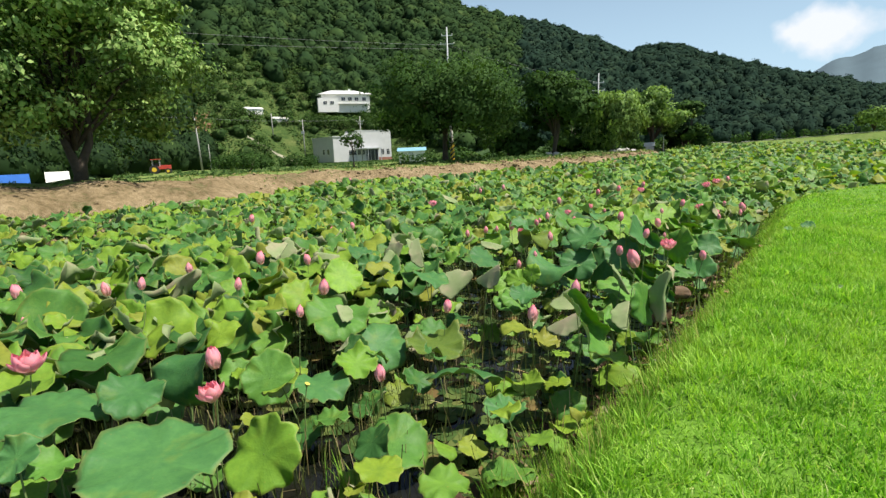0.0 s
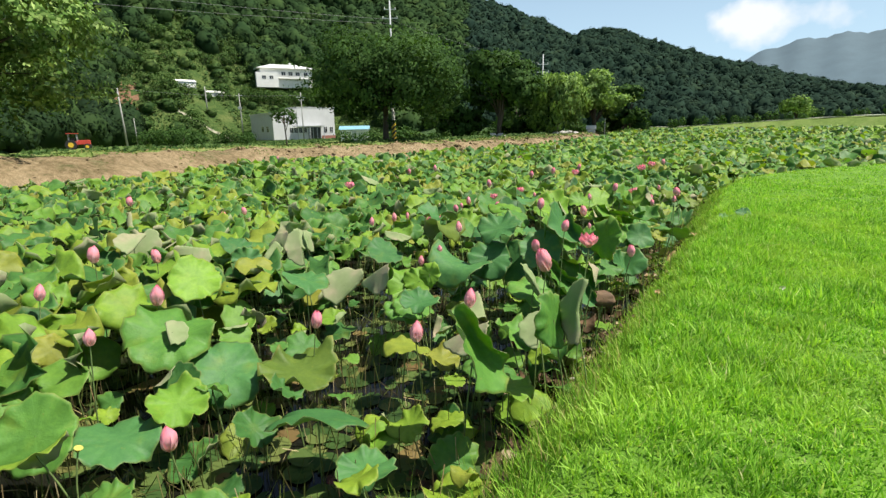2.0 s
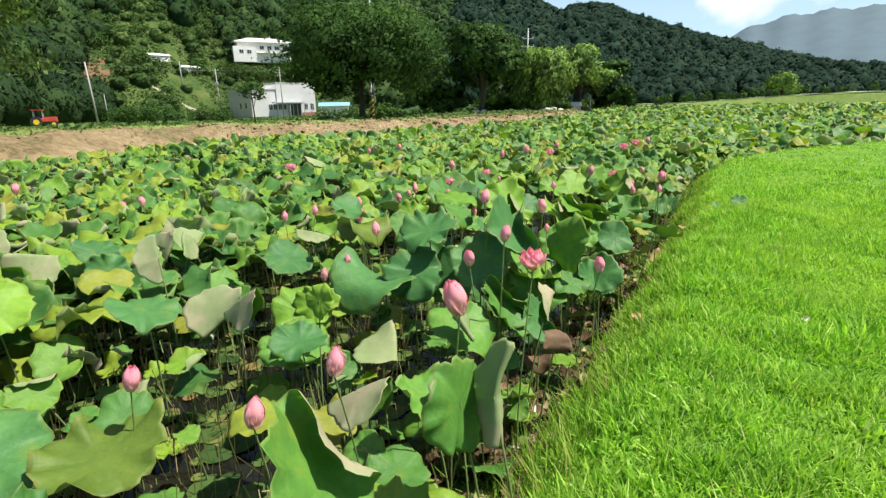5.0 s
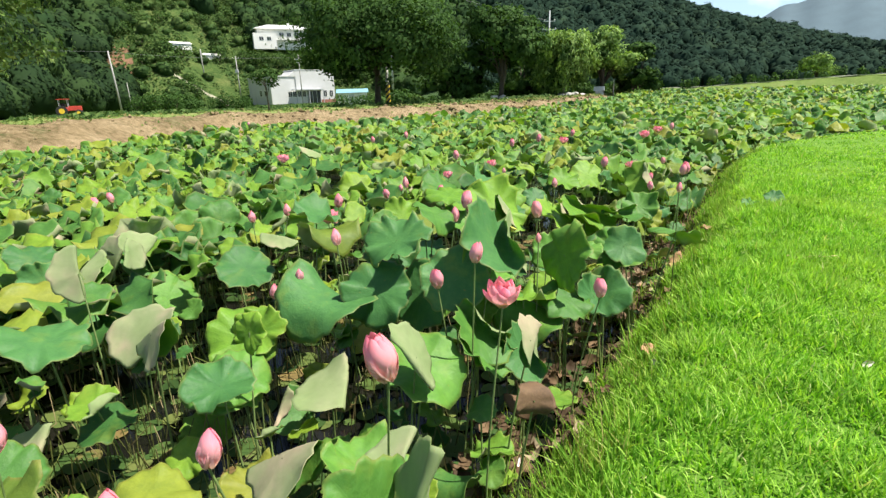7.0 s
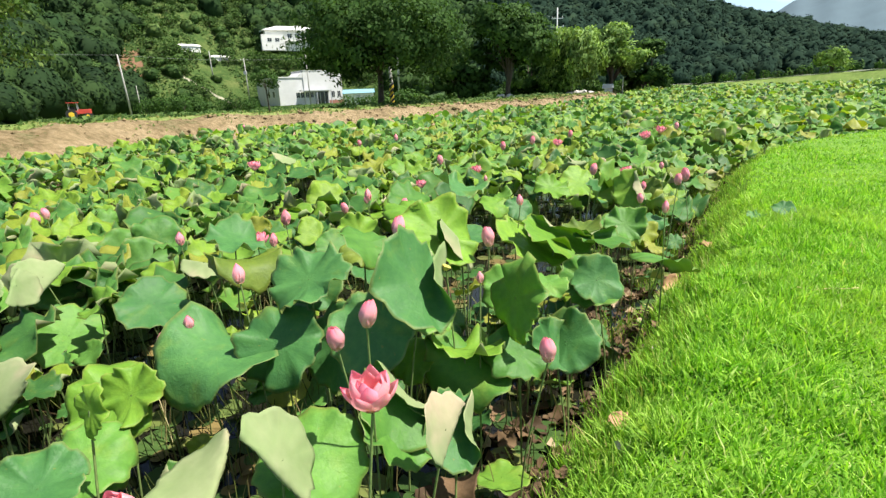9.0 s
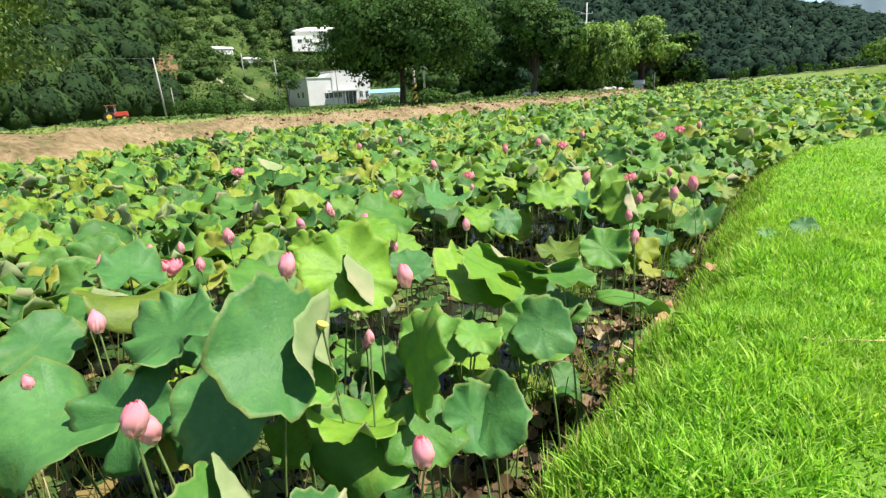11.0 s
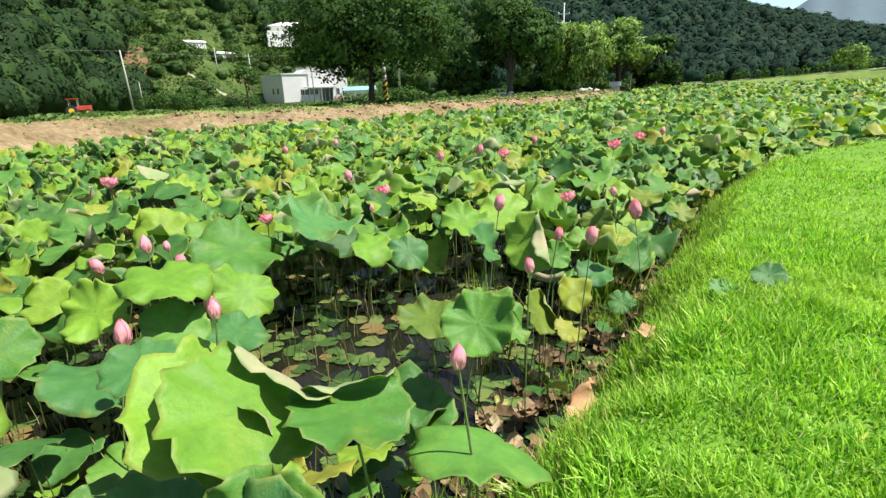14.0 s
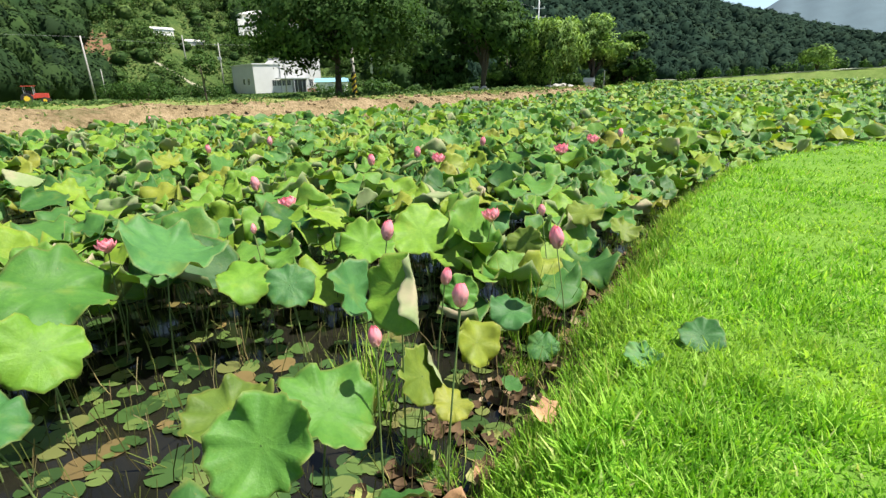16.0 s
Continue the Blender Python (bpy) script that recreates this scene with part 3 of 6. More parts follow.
def forest():
    rng = np.random.default_rng(5)
    fine = [crown_template(rng, 120, 0.27, rng.uniform(0.75, 1.2), rng.uniform(0, 0.4)) for _ in range(6)]
    coarse = [crown_template(rng, 60, 0.36, rng.uniform(0.75, 1.2), rng.uniform(0, 0.5), 5, 8) for _ in range(6)]
    pos, size = [], []
    for _ in range(11800):
        az, q = rng.uniform(-40, 53), rng.uniform(0.0, 1.04) ** 0.8
        r = hill_near(az) + q * (hill_far(az) - hill_near(az))
        if rng.uniform() > min(1.0, r / 400):
            continue
        if -27.5 < az < -3.5 and r < 222 + 8 * math.sin(az * 1.3) + 6 * math.sin(az * 0.5) or in_scar(az, r):
            continue
        z = float(hill_height(az, r))
        if z > 8 + r * 0.31:
            continue
        big = rng.uniform(2.6, 5.4) if rng.uniform() < 0.8 else rng.uniform(4.8, 6.6)
        pos.append((r * math.sin(radians(az)), r * math.cos(radians(az)), z + 0.3 * big))
        size.append(big * (0.8 + 0.25 * min(1, r / 250)))
    pos, size = np.array(pos), np.array(size)
    far = np.hypot(pos[:, 0], pos[:, 1]) > 280
    east = pos[:, 0] > 0.10 * pos[:, 1]
    # eastern crowns take the colour darkened for shade
    for label, mat, side in (("dense green broadleaf forest covering the hillside", M_FOREST, ~east), ("dense forest on the valley side, shade and haze in its colour", M_FOREST_SHADED, east)):
        for kinds, depth in ((fine, ~far), (coarse, far)):
            sel = side & depth
            if sel.any():
                crowns("forest", label, "forest", mat, kinds, pos[sel], size[sel], rng)


forest()


def near_woods():
    """The wood that comes down to the bank, with finer crowns."""
    rng = np.random.default_rng(6)
    kinds = [crown_template(rng, 300, 0.17, rng.uniform(0.8, 1.2), rng.uniform(0, 0.3), 7, 11) for _ in range(5)]
    pos, size = [], []
    for _ in range(290):
        az, q = rng.uniform(-52, -27.2), rng.uniform(0, 1)
        r = hill_near(az) - 3 + q ** 1.3 * 85
        if in_scar(az, r):
            continue
        big = rng.uniform(2.2, 6.4)
        pos.append((r * math.sin(radians(az)), r * math.cos(radians(az)), float(hill_height(az, r)) + 0.5 * big))
        size.append(big)
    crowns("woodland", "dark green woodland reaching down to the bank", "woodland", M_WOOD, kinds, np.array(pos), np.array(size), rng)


near_woods()


def bank_weeds():
    """Tufts of weeds and grass in patches over the bare bank and along its crest."""
    rng = np.random.default_rng(9)
    n = 110000
    x, y = rng.uniform(-36, 46, n), rng.uniform(8, 114, n)
    b = bank_side(x, y)
    patch = wobble(x, y, 0.42, 5) + 0.5 * wobble(x, y, 1.1, 2)
    want = np.where(b > 4.2, 0.25 + 0.6 * (patch > -0.1), np.clip(patch - 0.15, 0, 0.6)) * np.where(b < 0.9, 0.5, 1.0)
    ok = (b > 0.3) & (b < 11) & (rng.uniform(0, 1, n) < want)
    x, y = x[ok], y[ok]
    P = np.stack([x, y, height(x, y) + 0.06], 1)
    far = np.clip(np.hypot(x, y) / 45, 0.5, 2.0)
    V, T = leaf_quads(rng, P, np.tile([0.0, -0.5, 0.6], (len(P), 1)), 0.24 * far)
    thing("bank_weeds", "low green and straw-coloured weeds on the earth bank", "weeds", kind="stuff", data=tri_mesh("bank_weeds", V, T, M_WEED))


bank_weeds()


def earth_clods():
    """Lumps of dug earth and small stones that roughen the bank."""
    rng = np.random.default_rng(12)
    n = 26000
    x, y = rng.uniform(-34, 40, n), rng.uniform(8, 100, n)
    b = bank_side(x, y)
    ok = (b > 0.2) & (b < 6.5) & (wobble(x, y, 0.6, 1) + 0.6 * wobble(x, y, 1.9, 4) > rng.uniform(-0.7, 0.9, n))
    x, y = x[ok][:2600], y[ok][:2600]
    k = len(x)
    V, T = blob(rng, 3, 6, 0.3)
    size = 0.03 + 0.13 * rng.uniform(0, 1, k) ** 4
    M = turns(rng, np.stack([x, y, height(x, y)], 1), rng.uniform(0, 6.28, k), rng.uniform(0, 0.5, k), rng.uniform(0, 6.28, k), size * np.clip(np.hypot(x, y) / 35, 0.8, 1.8))
    V, T, _, _ = scatter(V * [1.3, 1.0, 0.6], T, M)
    thing("earth_clods", "lumps of reddish dug earth lying on the bank", "earth", kind="stuff", data=tri_mesh("earth_clods", V, T, M_BANK))


earth_clods()


def slope_weeds():
    """Knee-high growth that covers the ground between the bank and the wood, with bare meadow between."""
    rng = np.random.default_rng(10)
    n = 120000
    az, r = np.radians(rng.uniform(-36, 28, n)), 30 + 205 * rng.uniform(0, 1, n)
    x, y = r * np.sin(az), r * np.cos(az)
    deg = np.degrees(az)
    b = bank_side(x, y)
    ok = (b > 9) & (levee_side(x, y) < 0) & ((deg < -2) | (r < 140)) & (wobble(x, y, 0.13, 2) + 0.5 * wobble(x, y, 0.4) > np.where(r > 150, -0.35, 0.25))
    x, y, r, deg = x[ok], y[ok], r[ok], deg[ok]
    z = np.maximum(height(x, y), np.where(r > hill_near(deg) - 5, hill_height(deg, r), -9))
    P = np.stack([x, y, z + 0.22 * rng.uniform(0.2, 1.6, len(x))], 1)
    V, T = leaf_quads(rng, P, np.tile([0.0, -0.5, 0.6], (len(P), 1)), 0.22 + 0.0045 * r)
    thing("slope_weeds", "tall green weeds and scrub on the slope", "weeds", kind="stuff", data=tri_mesh("slope_weeds", V, T, M_SCRUB))


slope_weeds()


def far_mountain():
    rng = np.random.default_rng(8)
    n = 120
    az = np.linspace(22, 75, n)
    el = np.interp(az, [22, 29, 31.2, 34, 36.5, 40, 50, 60, 75], [2.5, 4.4, 5.3, 6.5, 7.1, 7.3, 7.0, 6.5, 5])
    el += 0.12 * np.sin(az * 2.1) + 0.05 * np.sin(az * 7.3)
    rows = 14
    V = []
    for i in range(rows):
        s = i / (rows - 1)
        r = 1500 + 700 * s
        z = 2 + (2200 * np.tan(np.radians(el)) - 2) * s ** 0.9 + 8 * np.sin(az * 0.9 + 0.4 * i) * s * (1 - s)
        V.append(np.stack([r * np.sin(np.radians(az)), r * np.cos(np.radians(az)), z], 1))
    V = np.concatenate(V)
    i = np.arange(n * rows).reshape(rows, n)
    a, b, c, d = i[:-1, :-1].ravel(), i[:-1, 1:].ravel(), i[1:, 1:].ravel(), i[1:, :-1].ravel()
    T = np.concatenate([np.stack([a, b, c], 1), np.stack([a, c, d], 1)])
    # distance haze is painted in: a bluish base colour, no air between
    m = plain("far forest with haze in the colour", (0.075, 0.12, 0.145), 0.95, 0.02, 0.15)
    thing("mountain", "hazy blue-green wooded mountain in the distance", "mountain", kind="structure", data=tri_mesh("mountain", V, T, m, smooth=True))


far_mountain()

# ---- trees, shrubs ----
def tree(name, label, x, y, tall, wide, trunk_r, leaves, leaf_size, mat, seed, lobes=9, low=0.28, droop=0.1, forks=2, z=None):
    rng = np.random.default_rng(seed)
    z = float(height(x, y)) - 0.1 if z is None else z
    ob = thing(name, label, "tree", pose(x, y, z))
    # trunk and limbs
    chunks = []
    split = tall * low
    for f in range(forks):
        a = rng.uniform(0, 6.28)
        lean = rng.uniform(0.05, 0.14) * tall * (0.3 if forks == 1 else 1)
        p = [np.array([0.12 * trunk_r * f, 0, 0]), np.array([0.15 * lean * math.cos(a), 0.15 * lean * math.sin(a), split * 0.5]),
             np.array([0.5 * lean * math.cos(a), 0.5 * lean * math.sin(a), split]), np.array([lean * math.cos(a), lean * math.sin(a), tall * 0.75])]
        chunks.append((*tube(p, [trunk_r * (1.35 if f == 0 else 0.8), trunk_r * 0.85, trunk_r * 0.7, trunk_r * 0.2], 8), None, None))
    centres = []
    for i in range(lobes):
        a = i * 2.4 + rng.uniform(-0.3, 0.3)
        h = rng.uniform(low + 0.12, 0.86)
        spread = wide * 0.36 * math.sin(math.pi * min(1.0, max(0.12, (h - low + 0.10) / (1.08 - low)))) ** 0.6 * rng.uniform(0.75, 1.05)
        c = np.array([math.cos(a) * spread, math.sin(a) * spread, h * tall])
        centres.append((c, wide * rng.uniform(0.17, 0.25)))
        start = np.array([0, 0, split * rng.uniform(0.8, 1.4)])
        mid = start * 0.45 + c * 0.55 + [0, 0, 0.06 * tall]
        chunks.append((*tube([start, mid, c], [trunk_r * 0.45, trunk_r * 0.25, trunk_r * 0.06], 5), None, None))
    centres.append((np.array([0, 0, tall * 0.84]), wide * 0.22))
    V, T, _, _ = merged(chunks)
    part("trunk", tri_mesh("trunk", V, T, M_BARK, smooth=True), ob, "dark bark, forked limbs")
    # crown: leaf clumps in uneven sprays round the limb ends
    sprays, norms = [], []
    per = leaves // len(centres)
    for c, r in centres:
        k = 26
        d = rng.normal(0, 1, (k, 3))
        d /= np.linalg.norm(d, axis=1, keepdims=True)
        sub = c + d * r * rng.uniform(0.5, 1.2, (k, 1)) * [1, 1, 0.8]
        idx = rng.integers(0, k, per)
        off = rng.normal(0, 1, (per, 3)) * r * 0.18 * [1, 1, 0.55]
        p = sub[idx] + off
        sprays.append(p)
        norms.append((p - c) / (np.linalg.norm(p - c, axis=1, keepdims=True) + 1e-6))
    P, N = np.concatenate(sprays), np.concatenate(norms)
    if droop > 0.3:
        P[:, 2] -= rng.uniform(0, 1, len(P)) ** 2 * tall * 0.18
    V, T = leaf_quads(rng, P, N, leaf_size, droop)
    out = P - [0, 0, tall * 0.5]
    soft = N + 0.6 * out / (np.linalg.norm(out, axis=1, keepdims=True) + 1e-6) + rng.normal(0, 0.25, P.shape)
    soft /= np.linalg.norm(soft, axis=1, keepdims=True)
    part("crown", tri_mesh("crown", V, T, mat, None, None, True, np.repeat(soft, 4, axis=0)), ob)
    return ob


def shrub(label, x, y, tall, wide, leaves, leaf_size, mat, seed, z=None):
    rng = np.random.default_rng(seed)
    z = float(height(x, y)) - 0.05 if z is None else z
    ob = thing("shrub", label, "shrub", pose(x, y, z), group="shrubs on the slope")
    chunks = []
    for i in range(5):
        a = i * 1.26 + rng.uniform(-0.3, 0.3)
        chunks.append((*tube([(0, 0, 0), (math.cos(a) * wide * 0.15, math.sin(a) * wide * 0.15, tall * 0.4), (math.cos(a) * wide * 0.3, math.sin(a) * wide * 0.3, tall * 0.75)], [0.05, 0.035, 0.012], 4), None, None))
    V, T, _, _ = merged(chunks)
    part("stem", tri_mesh("stem", V, T, M_BARK), ob, "forked woody stem")
    d = rng.normal(0, 1, (leaves, 3))
    d /= np.linalg.norm(d, axis=1, keepdims=True)
    lump = 1 + 0.25 * np.sin(d[:, 0] * 4 + seed) * np.sin(d[:, 1] * 5 + seed * 2)
    P = d * (lump * rng.uniform(0.45, 1.05, leaves) ** 0.6)[:, None] * [wide / 2, wide / 2, tall / 2] + [0, 0, tall * 0.52]
    P[:, 2] = np.maximum(P[:, 2], 0.03)
    V, T = leaf_quads(rng, P, d, leaf_size)
    part("crown", tri_mesh("crown", V, T, mat), ob)
    return ob


tree("tree", "large spreading green tree with pale sunlit leaves on the bank", -18.8, 23.6, 12.8, 12.0, 0.25, 66000, 0.25, M_TREE_PALE, 11, 28, 0.15)
tree("tree", "wide dark green tree standing beside the striped pole", -2.6, 55.0, 10.4, 14.6, 0.30, 30000, 0.37, M_TREE, 12, 20, 0.34)
tree("tree", "tall rounded dark green tree with twin trunks", 13.2, 81.0, 12.8, 11.5, 0.34, 16500, 0.52, M_TREE, 13, 14, 0.3)
tree("willow_tree", "pale green willow with hanging branches", 25.0, 91.6, 10.4, 10.0, 0.36, 16000, 0.46, M_TREE_LIGHT, 14, 13, 0.15, 0.6)
tree("tree", "full light green tree at the end of the row", 34.0, 97.4, 11.8, 10.0, 0.38, 15000, 0.5, M_TREE_LIGHT, 15, 13, 0.17)
tree("tree", "dark green tree at the end of the row", 40.6, 98.0, 10.4, 7.4, 0.32, 12000, 0.5, M_TREE, 16, 12, 0.1)
tree("tree", "green tree between the larger ones", 6.6, 84.0, 7.4, 9.0, 0.28, 9000, 0.5, M_TREE, 17, 11, 0.12)
tree("tree", "dark green tree behind the row", 20.0, 98.0, 7.6, 9.0, 0.28, 8000, 0.52, M_TREE, 18, 10, 0.1)
tree("tree", "slim young roadside tree with sparse crown", -10.3, 45.1, 4.0, 2.0, 0.07, 900, 0.2, M_TREE, 19, 6, 0.42, forks=1)
tree("tree", "lone round tree beyond the levee", 105.0, 139.5, 6.4, 9.0, 0.3, 5000, 0.55, M_TREE_LIGHT, 20, 10, 0.1, z=3.0)


def slope_height(x, y):
    az, r = math.degrees(math.atan2(x, y)), math.hypot(x, y)
    return max(float(height(x, y)), float(hill_height(az, r)) if r > hill_near(az) - 5 else -9) - 0.1


def slope_shrubs():
    rng = np.random.default_rng(77)
    small, big = [], []
    for i in range(640):
        az, r = rng.uniform(-31, -3), rng.uniform(158, 238)
        if r < hill_near(az) - 6 or (-23.5 < az < -17.0 and 178 < r < 196 and rng.uniform() < 0.6) or (-20 < az < -7 and r < 193) or in_scar(az, r):
            continue
        x, y = r * math.sin(radians(az)), r * math.cos(radians(az))
        w = rng.uniform(2.0, 6.5)
        if len(big) < 180 and w > 3.4:
            big.append(w)
            shrub("rounded green shrub on the open slope", x, y, w * rng.uniform(0.5, 0.9), w, 330, 0.6, M_SCRUB if rng.uniform() < 0.55 else M_SHRUB, i, slope_height(x, y))
        else:
            small.append((x, y, slope_height(x, y) + 0.2 * w, 0.5 * w))
    small = np.array(small)
    kinds = [crown_template(rng, 140, 0.3, rng.uniform(0.6, 0.9)) for _ in range(4)]
    crowns("scrub", "low mixed scrub scattered over the open slope", "scrub", M_SCRUB, kinds, small[:, :3], small[:, 3], rng)
    for i in range(14):
        az, r = (-26.6 + i * 0.5, rng.uniform(122, 130)) if i < 10 else (-19.9 + 0.8 * (i - 10), rng.uniform(126, 132))
        x, y = r * math.sin(radians(az)), r * math.cos(radians(az))
        shrub("low dark hedge shrub along the bank", x, y, rng.uniform(2.6, 4.4), rng.uniform(3.6, 5.6), 620, 0.42, M_TREE, 200 + i)
    for i in range(24):
        az, r = -3.0 + i * 1.1 + rng.uniform(-0.5, 0.5), 84 + i * 1.4 + rng.uniform(-2, 3)
        x, y = r * math.sin(radians(az)), r * math.cos(radians(az))
        shrub("undergrowth shrub beneath the row of trees", x, y, rng.uniform(1.2, 3.0), rng.uniform(2.5, 4.5), 420, 0.55, M_TREE if i % 3 else M_SHRUB, 300 + i)
    for i in range(34):
        s = i / 33
        x, y = 48 + 50 * s + rng.uniform(-1, 1), 150 - 55 * s + rng.uniform(-1, 1)
        shrub("small clipped roadside tree along the levee", x, y, rng.uniform(2.0, 3.0), rng.uniform(1.5, 2.2), 90, 0.6, M_TREE, 400 + i, float(height(x, y)))


slope_shrubs()
for sx, sy, st, sw, mt in ((38.6, 92.4, 2.5, 4.6, M_TREE_MID), (-12.6, 97.0, 2.6, 4.2, M_TREE), (-7.5, 88.0, 2.4, 4.4, M_TREE)):
    shrub("full rounded bush at the foot of the trees", sx, sy, st, sw, 520, 0.4, mt, int(sx * 10 + 700))


# ---- lotus ----
def leaf_shape(seed, rings=6, segs=26, cup=0.16, wave=0.06, fold=None, fold2=None, droop=0.0, two=True):
    """A lotus leaf of radius 1 about its stalk: dished, with a wavy edge; fold = (offset, curl radius, heading) rolls one side up."""
    rng = np.random.default_rng(seed)
    th = np.arange(segs) * 2 * np.pi / segs
    ph = rng.uniform(0, 6.28, 6)
    edge = 1 + 0.05 * np.sin(2 * th + ph[0]) + 0.035 * np.sin(3 * th + ph[3]) + 0.025 * np.sin(5 * th + ph[1]) + 0.030 * np.sin(9 * th + ph[2]) + 0.024 * np.sin(14 * th + ph[4]) + 0.030 * rng.uniform(-1, 1, segs)
    for depth, half in ((0.10, 0.14), (0.07, 0.10), (0.05, 0.2)):
        notch = rng.uniform(0, 6.28)
        edge *= 1 - depth * np.exp(-((np.angle(np.exp(1j * (th - notch))) / half) ** 2))
    for _ in range(4):
        bite = rng.uniform(0, 6.28)
        edge *= 1 - rng.uniform(0.02, 0.10) * np.exp(-((np.angle(np.exp(1j * (th - bite))) / rng.uniform(0.05, 0.10)) ** 2))
    saddle = rng.uniform(0.04, 0.2)
    V, UV = [(0.0, 0.0, 0.0)], [(0.0, 0.0)]
    for i in range(1, rings + 1):
        r = (i / rings) ** 0.85
        for t, e in zip(th, edge):
            z = cup * (r * r - 0.28 * r) + wave * r ** 3 * (math.sin(3 * t + ph[3]) + 0.9 * math.sin(5 * t + ph[4]) + 0.8 * math.sin(8 * t + ph[5]) + 0.6 * math.sin(13 * t + ph[1]))
            z += saddle * r * r * math.cos(2 * t + ph[2])
            z -= droop * max(0.0, r - 0.45) ** 2 * (1.2 + math.sin(2 * t + ph[0]))
            V.append((r * e * math.cos(t), r * e * math.sin(t), z))
            UV.append((t / 6.2832, r))
    V, UV = np.array(V), np.array(UV)
    for fd in (fold, fold2):
        if fd:
            x0, rc, h, most = fd
            c, s = math.cos(h), math.sin(h)
            d = V[:, 0] * c + V[:, 1] * s
            q = -V[:, 0] * s + V[:, 1] * c
            rc = rc * (1 + 0.25 * np.sin(4 * q + seed))
            over = np.maximum(d - x0, 0)
            a = np.minimum(over / np.abs(rc), most)
            rest = over - np.abs(rc) * a
            nd = np.where(d > x0, x0 + np.abs(rc) * np.sin(a) + rest * np.cos(a), d)
            V[:, 2] += np.where(d > x0, np.sign(rc) * (np.abs(rc) * (1 - np.cos(a)) + rest * np.sin(a)), 0)
            V[:, 0], V[:, 1] = nd * c - q * s, nd * s + q * c
    T = []
    for j in range(segs):
        k = (j + 1) % segs
        T.append((0, 1 + j, 1 + k))
        for i in range(rings - 1):
            p, q = 1 + i * segs, 1 + (i + 1) * segs
            T += [(p + j, q + j, q + k), (p + j, q + k, p + k)]
    T = np.array(T)
    MI = np.zeros(len(T), int)
    if two:
        a, b, c = V[T[:, 0]], V[T[:, 1]], V[T[:, 2]]
        fn = np.cross(b - a, c - a)
        vn = np.zeros_like(V)
        for i in range(3):
            np.add.at(vn, T[:, i], fn)
        vn /= np.linalg.norm(vn, axis=1, keepdims=True) + 1e-12
        n = len(V)
        V = np.vstack([V, V - 0.004 * vn])
        UV = np.vstack([UV, UV])
        o = 1 + (rings - 1) * segs
        R = []
        for j in range(segs):
            k = (j + 1) % segs
            R += [(o + k, o + j, o + j + n), (o + k, o + j + n, o + k + n)]
        T = np.vstack([T, T[:, ::-1] + n, np.array(R)])
        MI = np.concatenate([MI, MI + 1, np.zeros(len(R), int)])
    return V, T, UV, MI


FLAT = [leaf_shape(s, 8, 48, 0.08 + 0.06 * (s % 4), 0.060 + 0.022 * (s % 4), droop=0.25 * (s % 3)) for s in range(8)]
CURL = [leaf_shape(20, 10, 44, fold=(0.46, 0.07, 0.3, 2.8)), leaf_shape(21, 10, 44, fold=(0.52, 0.09, 2.0, 2.6)), leaf_shape(22, 10, 44, fold=(0.36, 0.08, 4.0, 2.75)),
        leaf_shape(23, 10, 44, fold=(0.5, 0.1, 1.0, 2.4), fold2=(0.55, 0.08, 4.4, 2.7)), leaf_shape(24, 10, 44, fold=(0.30, 0.09, 5.2, 2.7)), leaf_shape(25, 10, 44, fold=(0.15, 0.12, 5.2, 2.6))]
DROOP = [leaf_shape(40, 7, 34, fold=(0.1, -0.5, 0.0, 1.3), droop=0.3), leaf_shape(41, 7, 34, fold=(0.2, -0.4, 1.0, 1.2), fold2=(0.2, -0.45, 4.1, 1.1)), leaf_shape(42, 7, 34, fold=(0.0, -0.7, 2.0, 1.3), fold2=(0.45, 0.15, 5.0, 2.1))]
TURNED = [leaf_shape(50 + k, 9, 40, 0.03, 0.025, fold=(-0.05 + 0.13 * k, 0.07, 1.5 * k, 2.7), droop=0.15) for k in range(4)]
SHAPES = FLAT + CURL + DROOP + TURNED
LEAF_MESH = [[tri_mesh("blade", *s[:2], [m, m if k == 4 else M_UNDER], s[2], s[3], True) for s in SHAPES] for k, m in enumerate(LEAF_TONES)]
LOW_SHAPES = [leaf_shape(60 + i, 4, 22, 0.06 + 0.06 * (i % 4), 0.13 + 0.04 * (i % 3), droop=0.3 * (i % 2)) for i in range(8)] + [leaf_shape(70 + i, 5, 18, 0.1, 0.09, fold=(0.45 + 0.1 * i, 0.11, 1.5 * i, 2.0)) for i in range(3)]
FAR_SHAPES = [leaf_shape(80 + i, 2, 11, 0.18, 0.16, fold=None if i < 3 else (0.2, 0.4, i, 1.8), two=i > 2) for i in range(5)]
PLACED = []          # (x, y, reach) of leaves set one by one
LABELS = ("broad blue-green lotus leaf on a tall stalk", "lotus leaf with its edge rolled up, pale underside showing", "drooping green lotus leaf on a bent stalk")


def stalk_mesh(dx, dy, tall, seed, r=0.0065):
    rng = np.random.default_rng(seed)
    b = rng.uniform(-0.06, 0.06, 2)
    s = np.linspace(0, 1, 8)
    w = s ** 1.4
    p = np.stack([dx * w + b[0] * np.sin(np.pi * s), dy * w + b[1] * np.sin(np.pi * s), -(tall + 0.25) * s], 1)
    V, T = tube(p, r * (0.9 + 0.25 * s), 5, False)
    return tri_mesh("stalk", V, T, M_STALK, smooth=True)


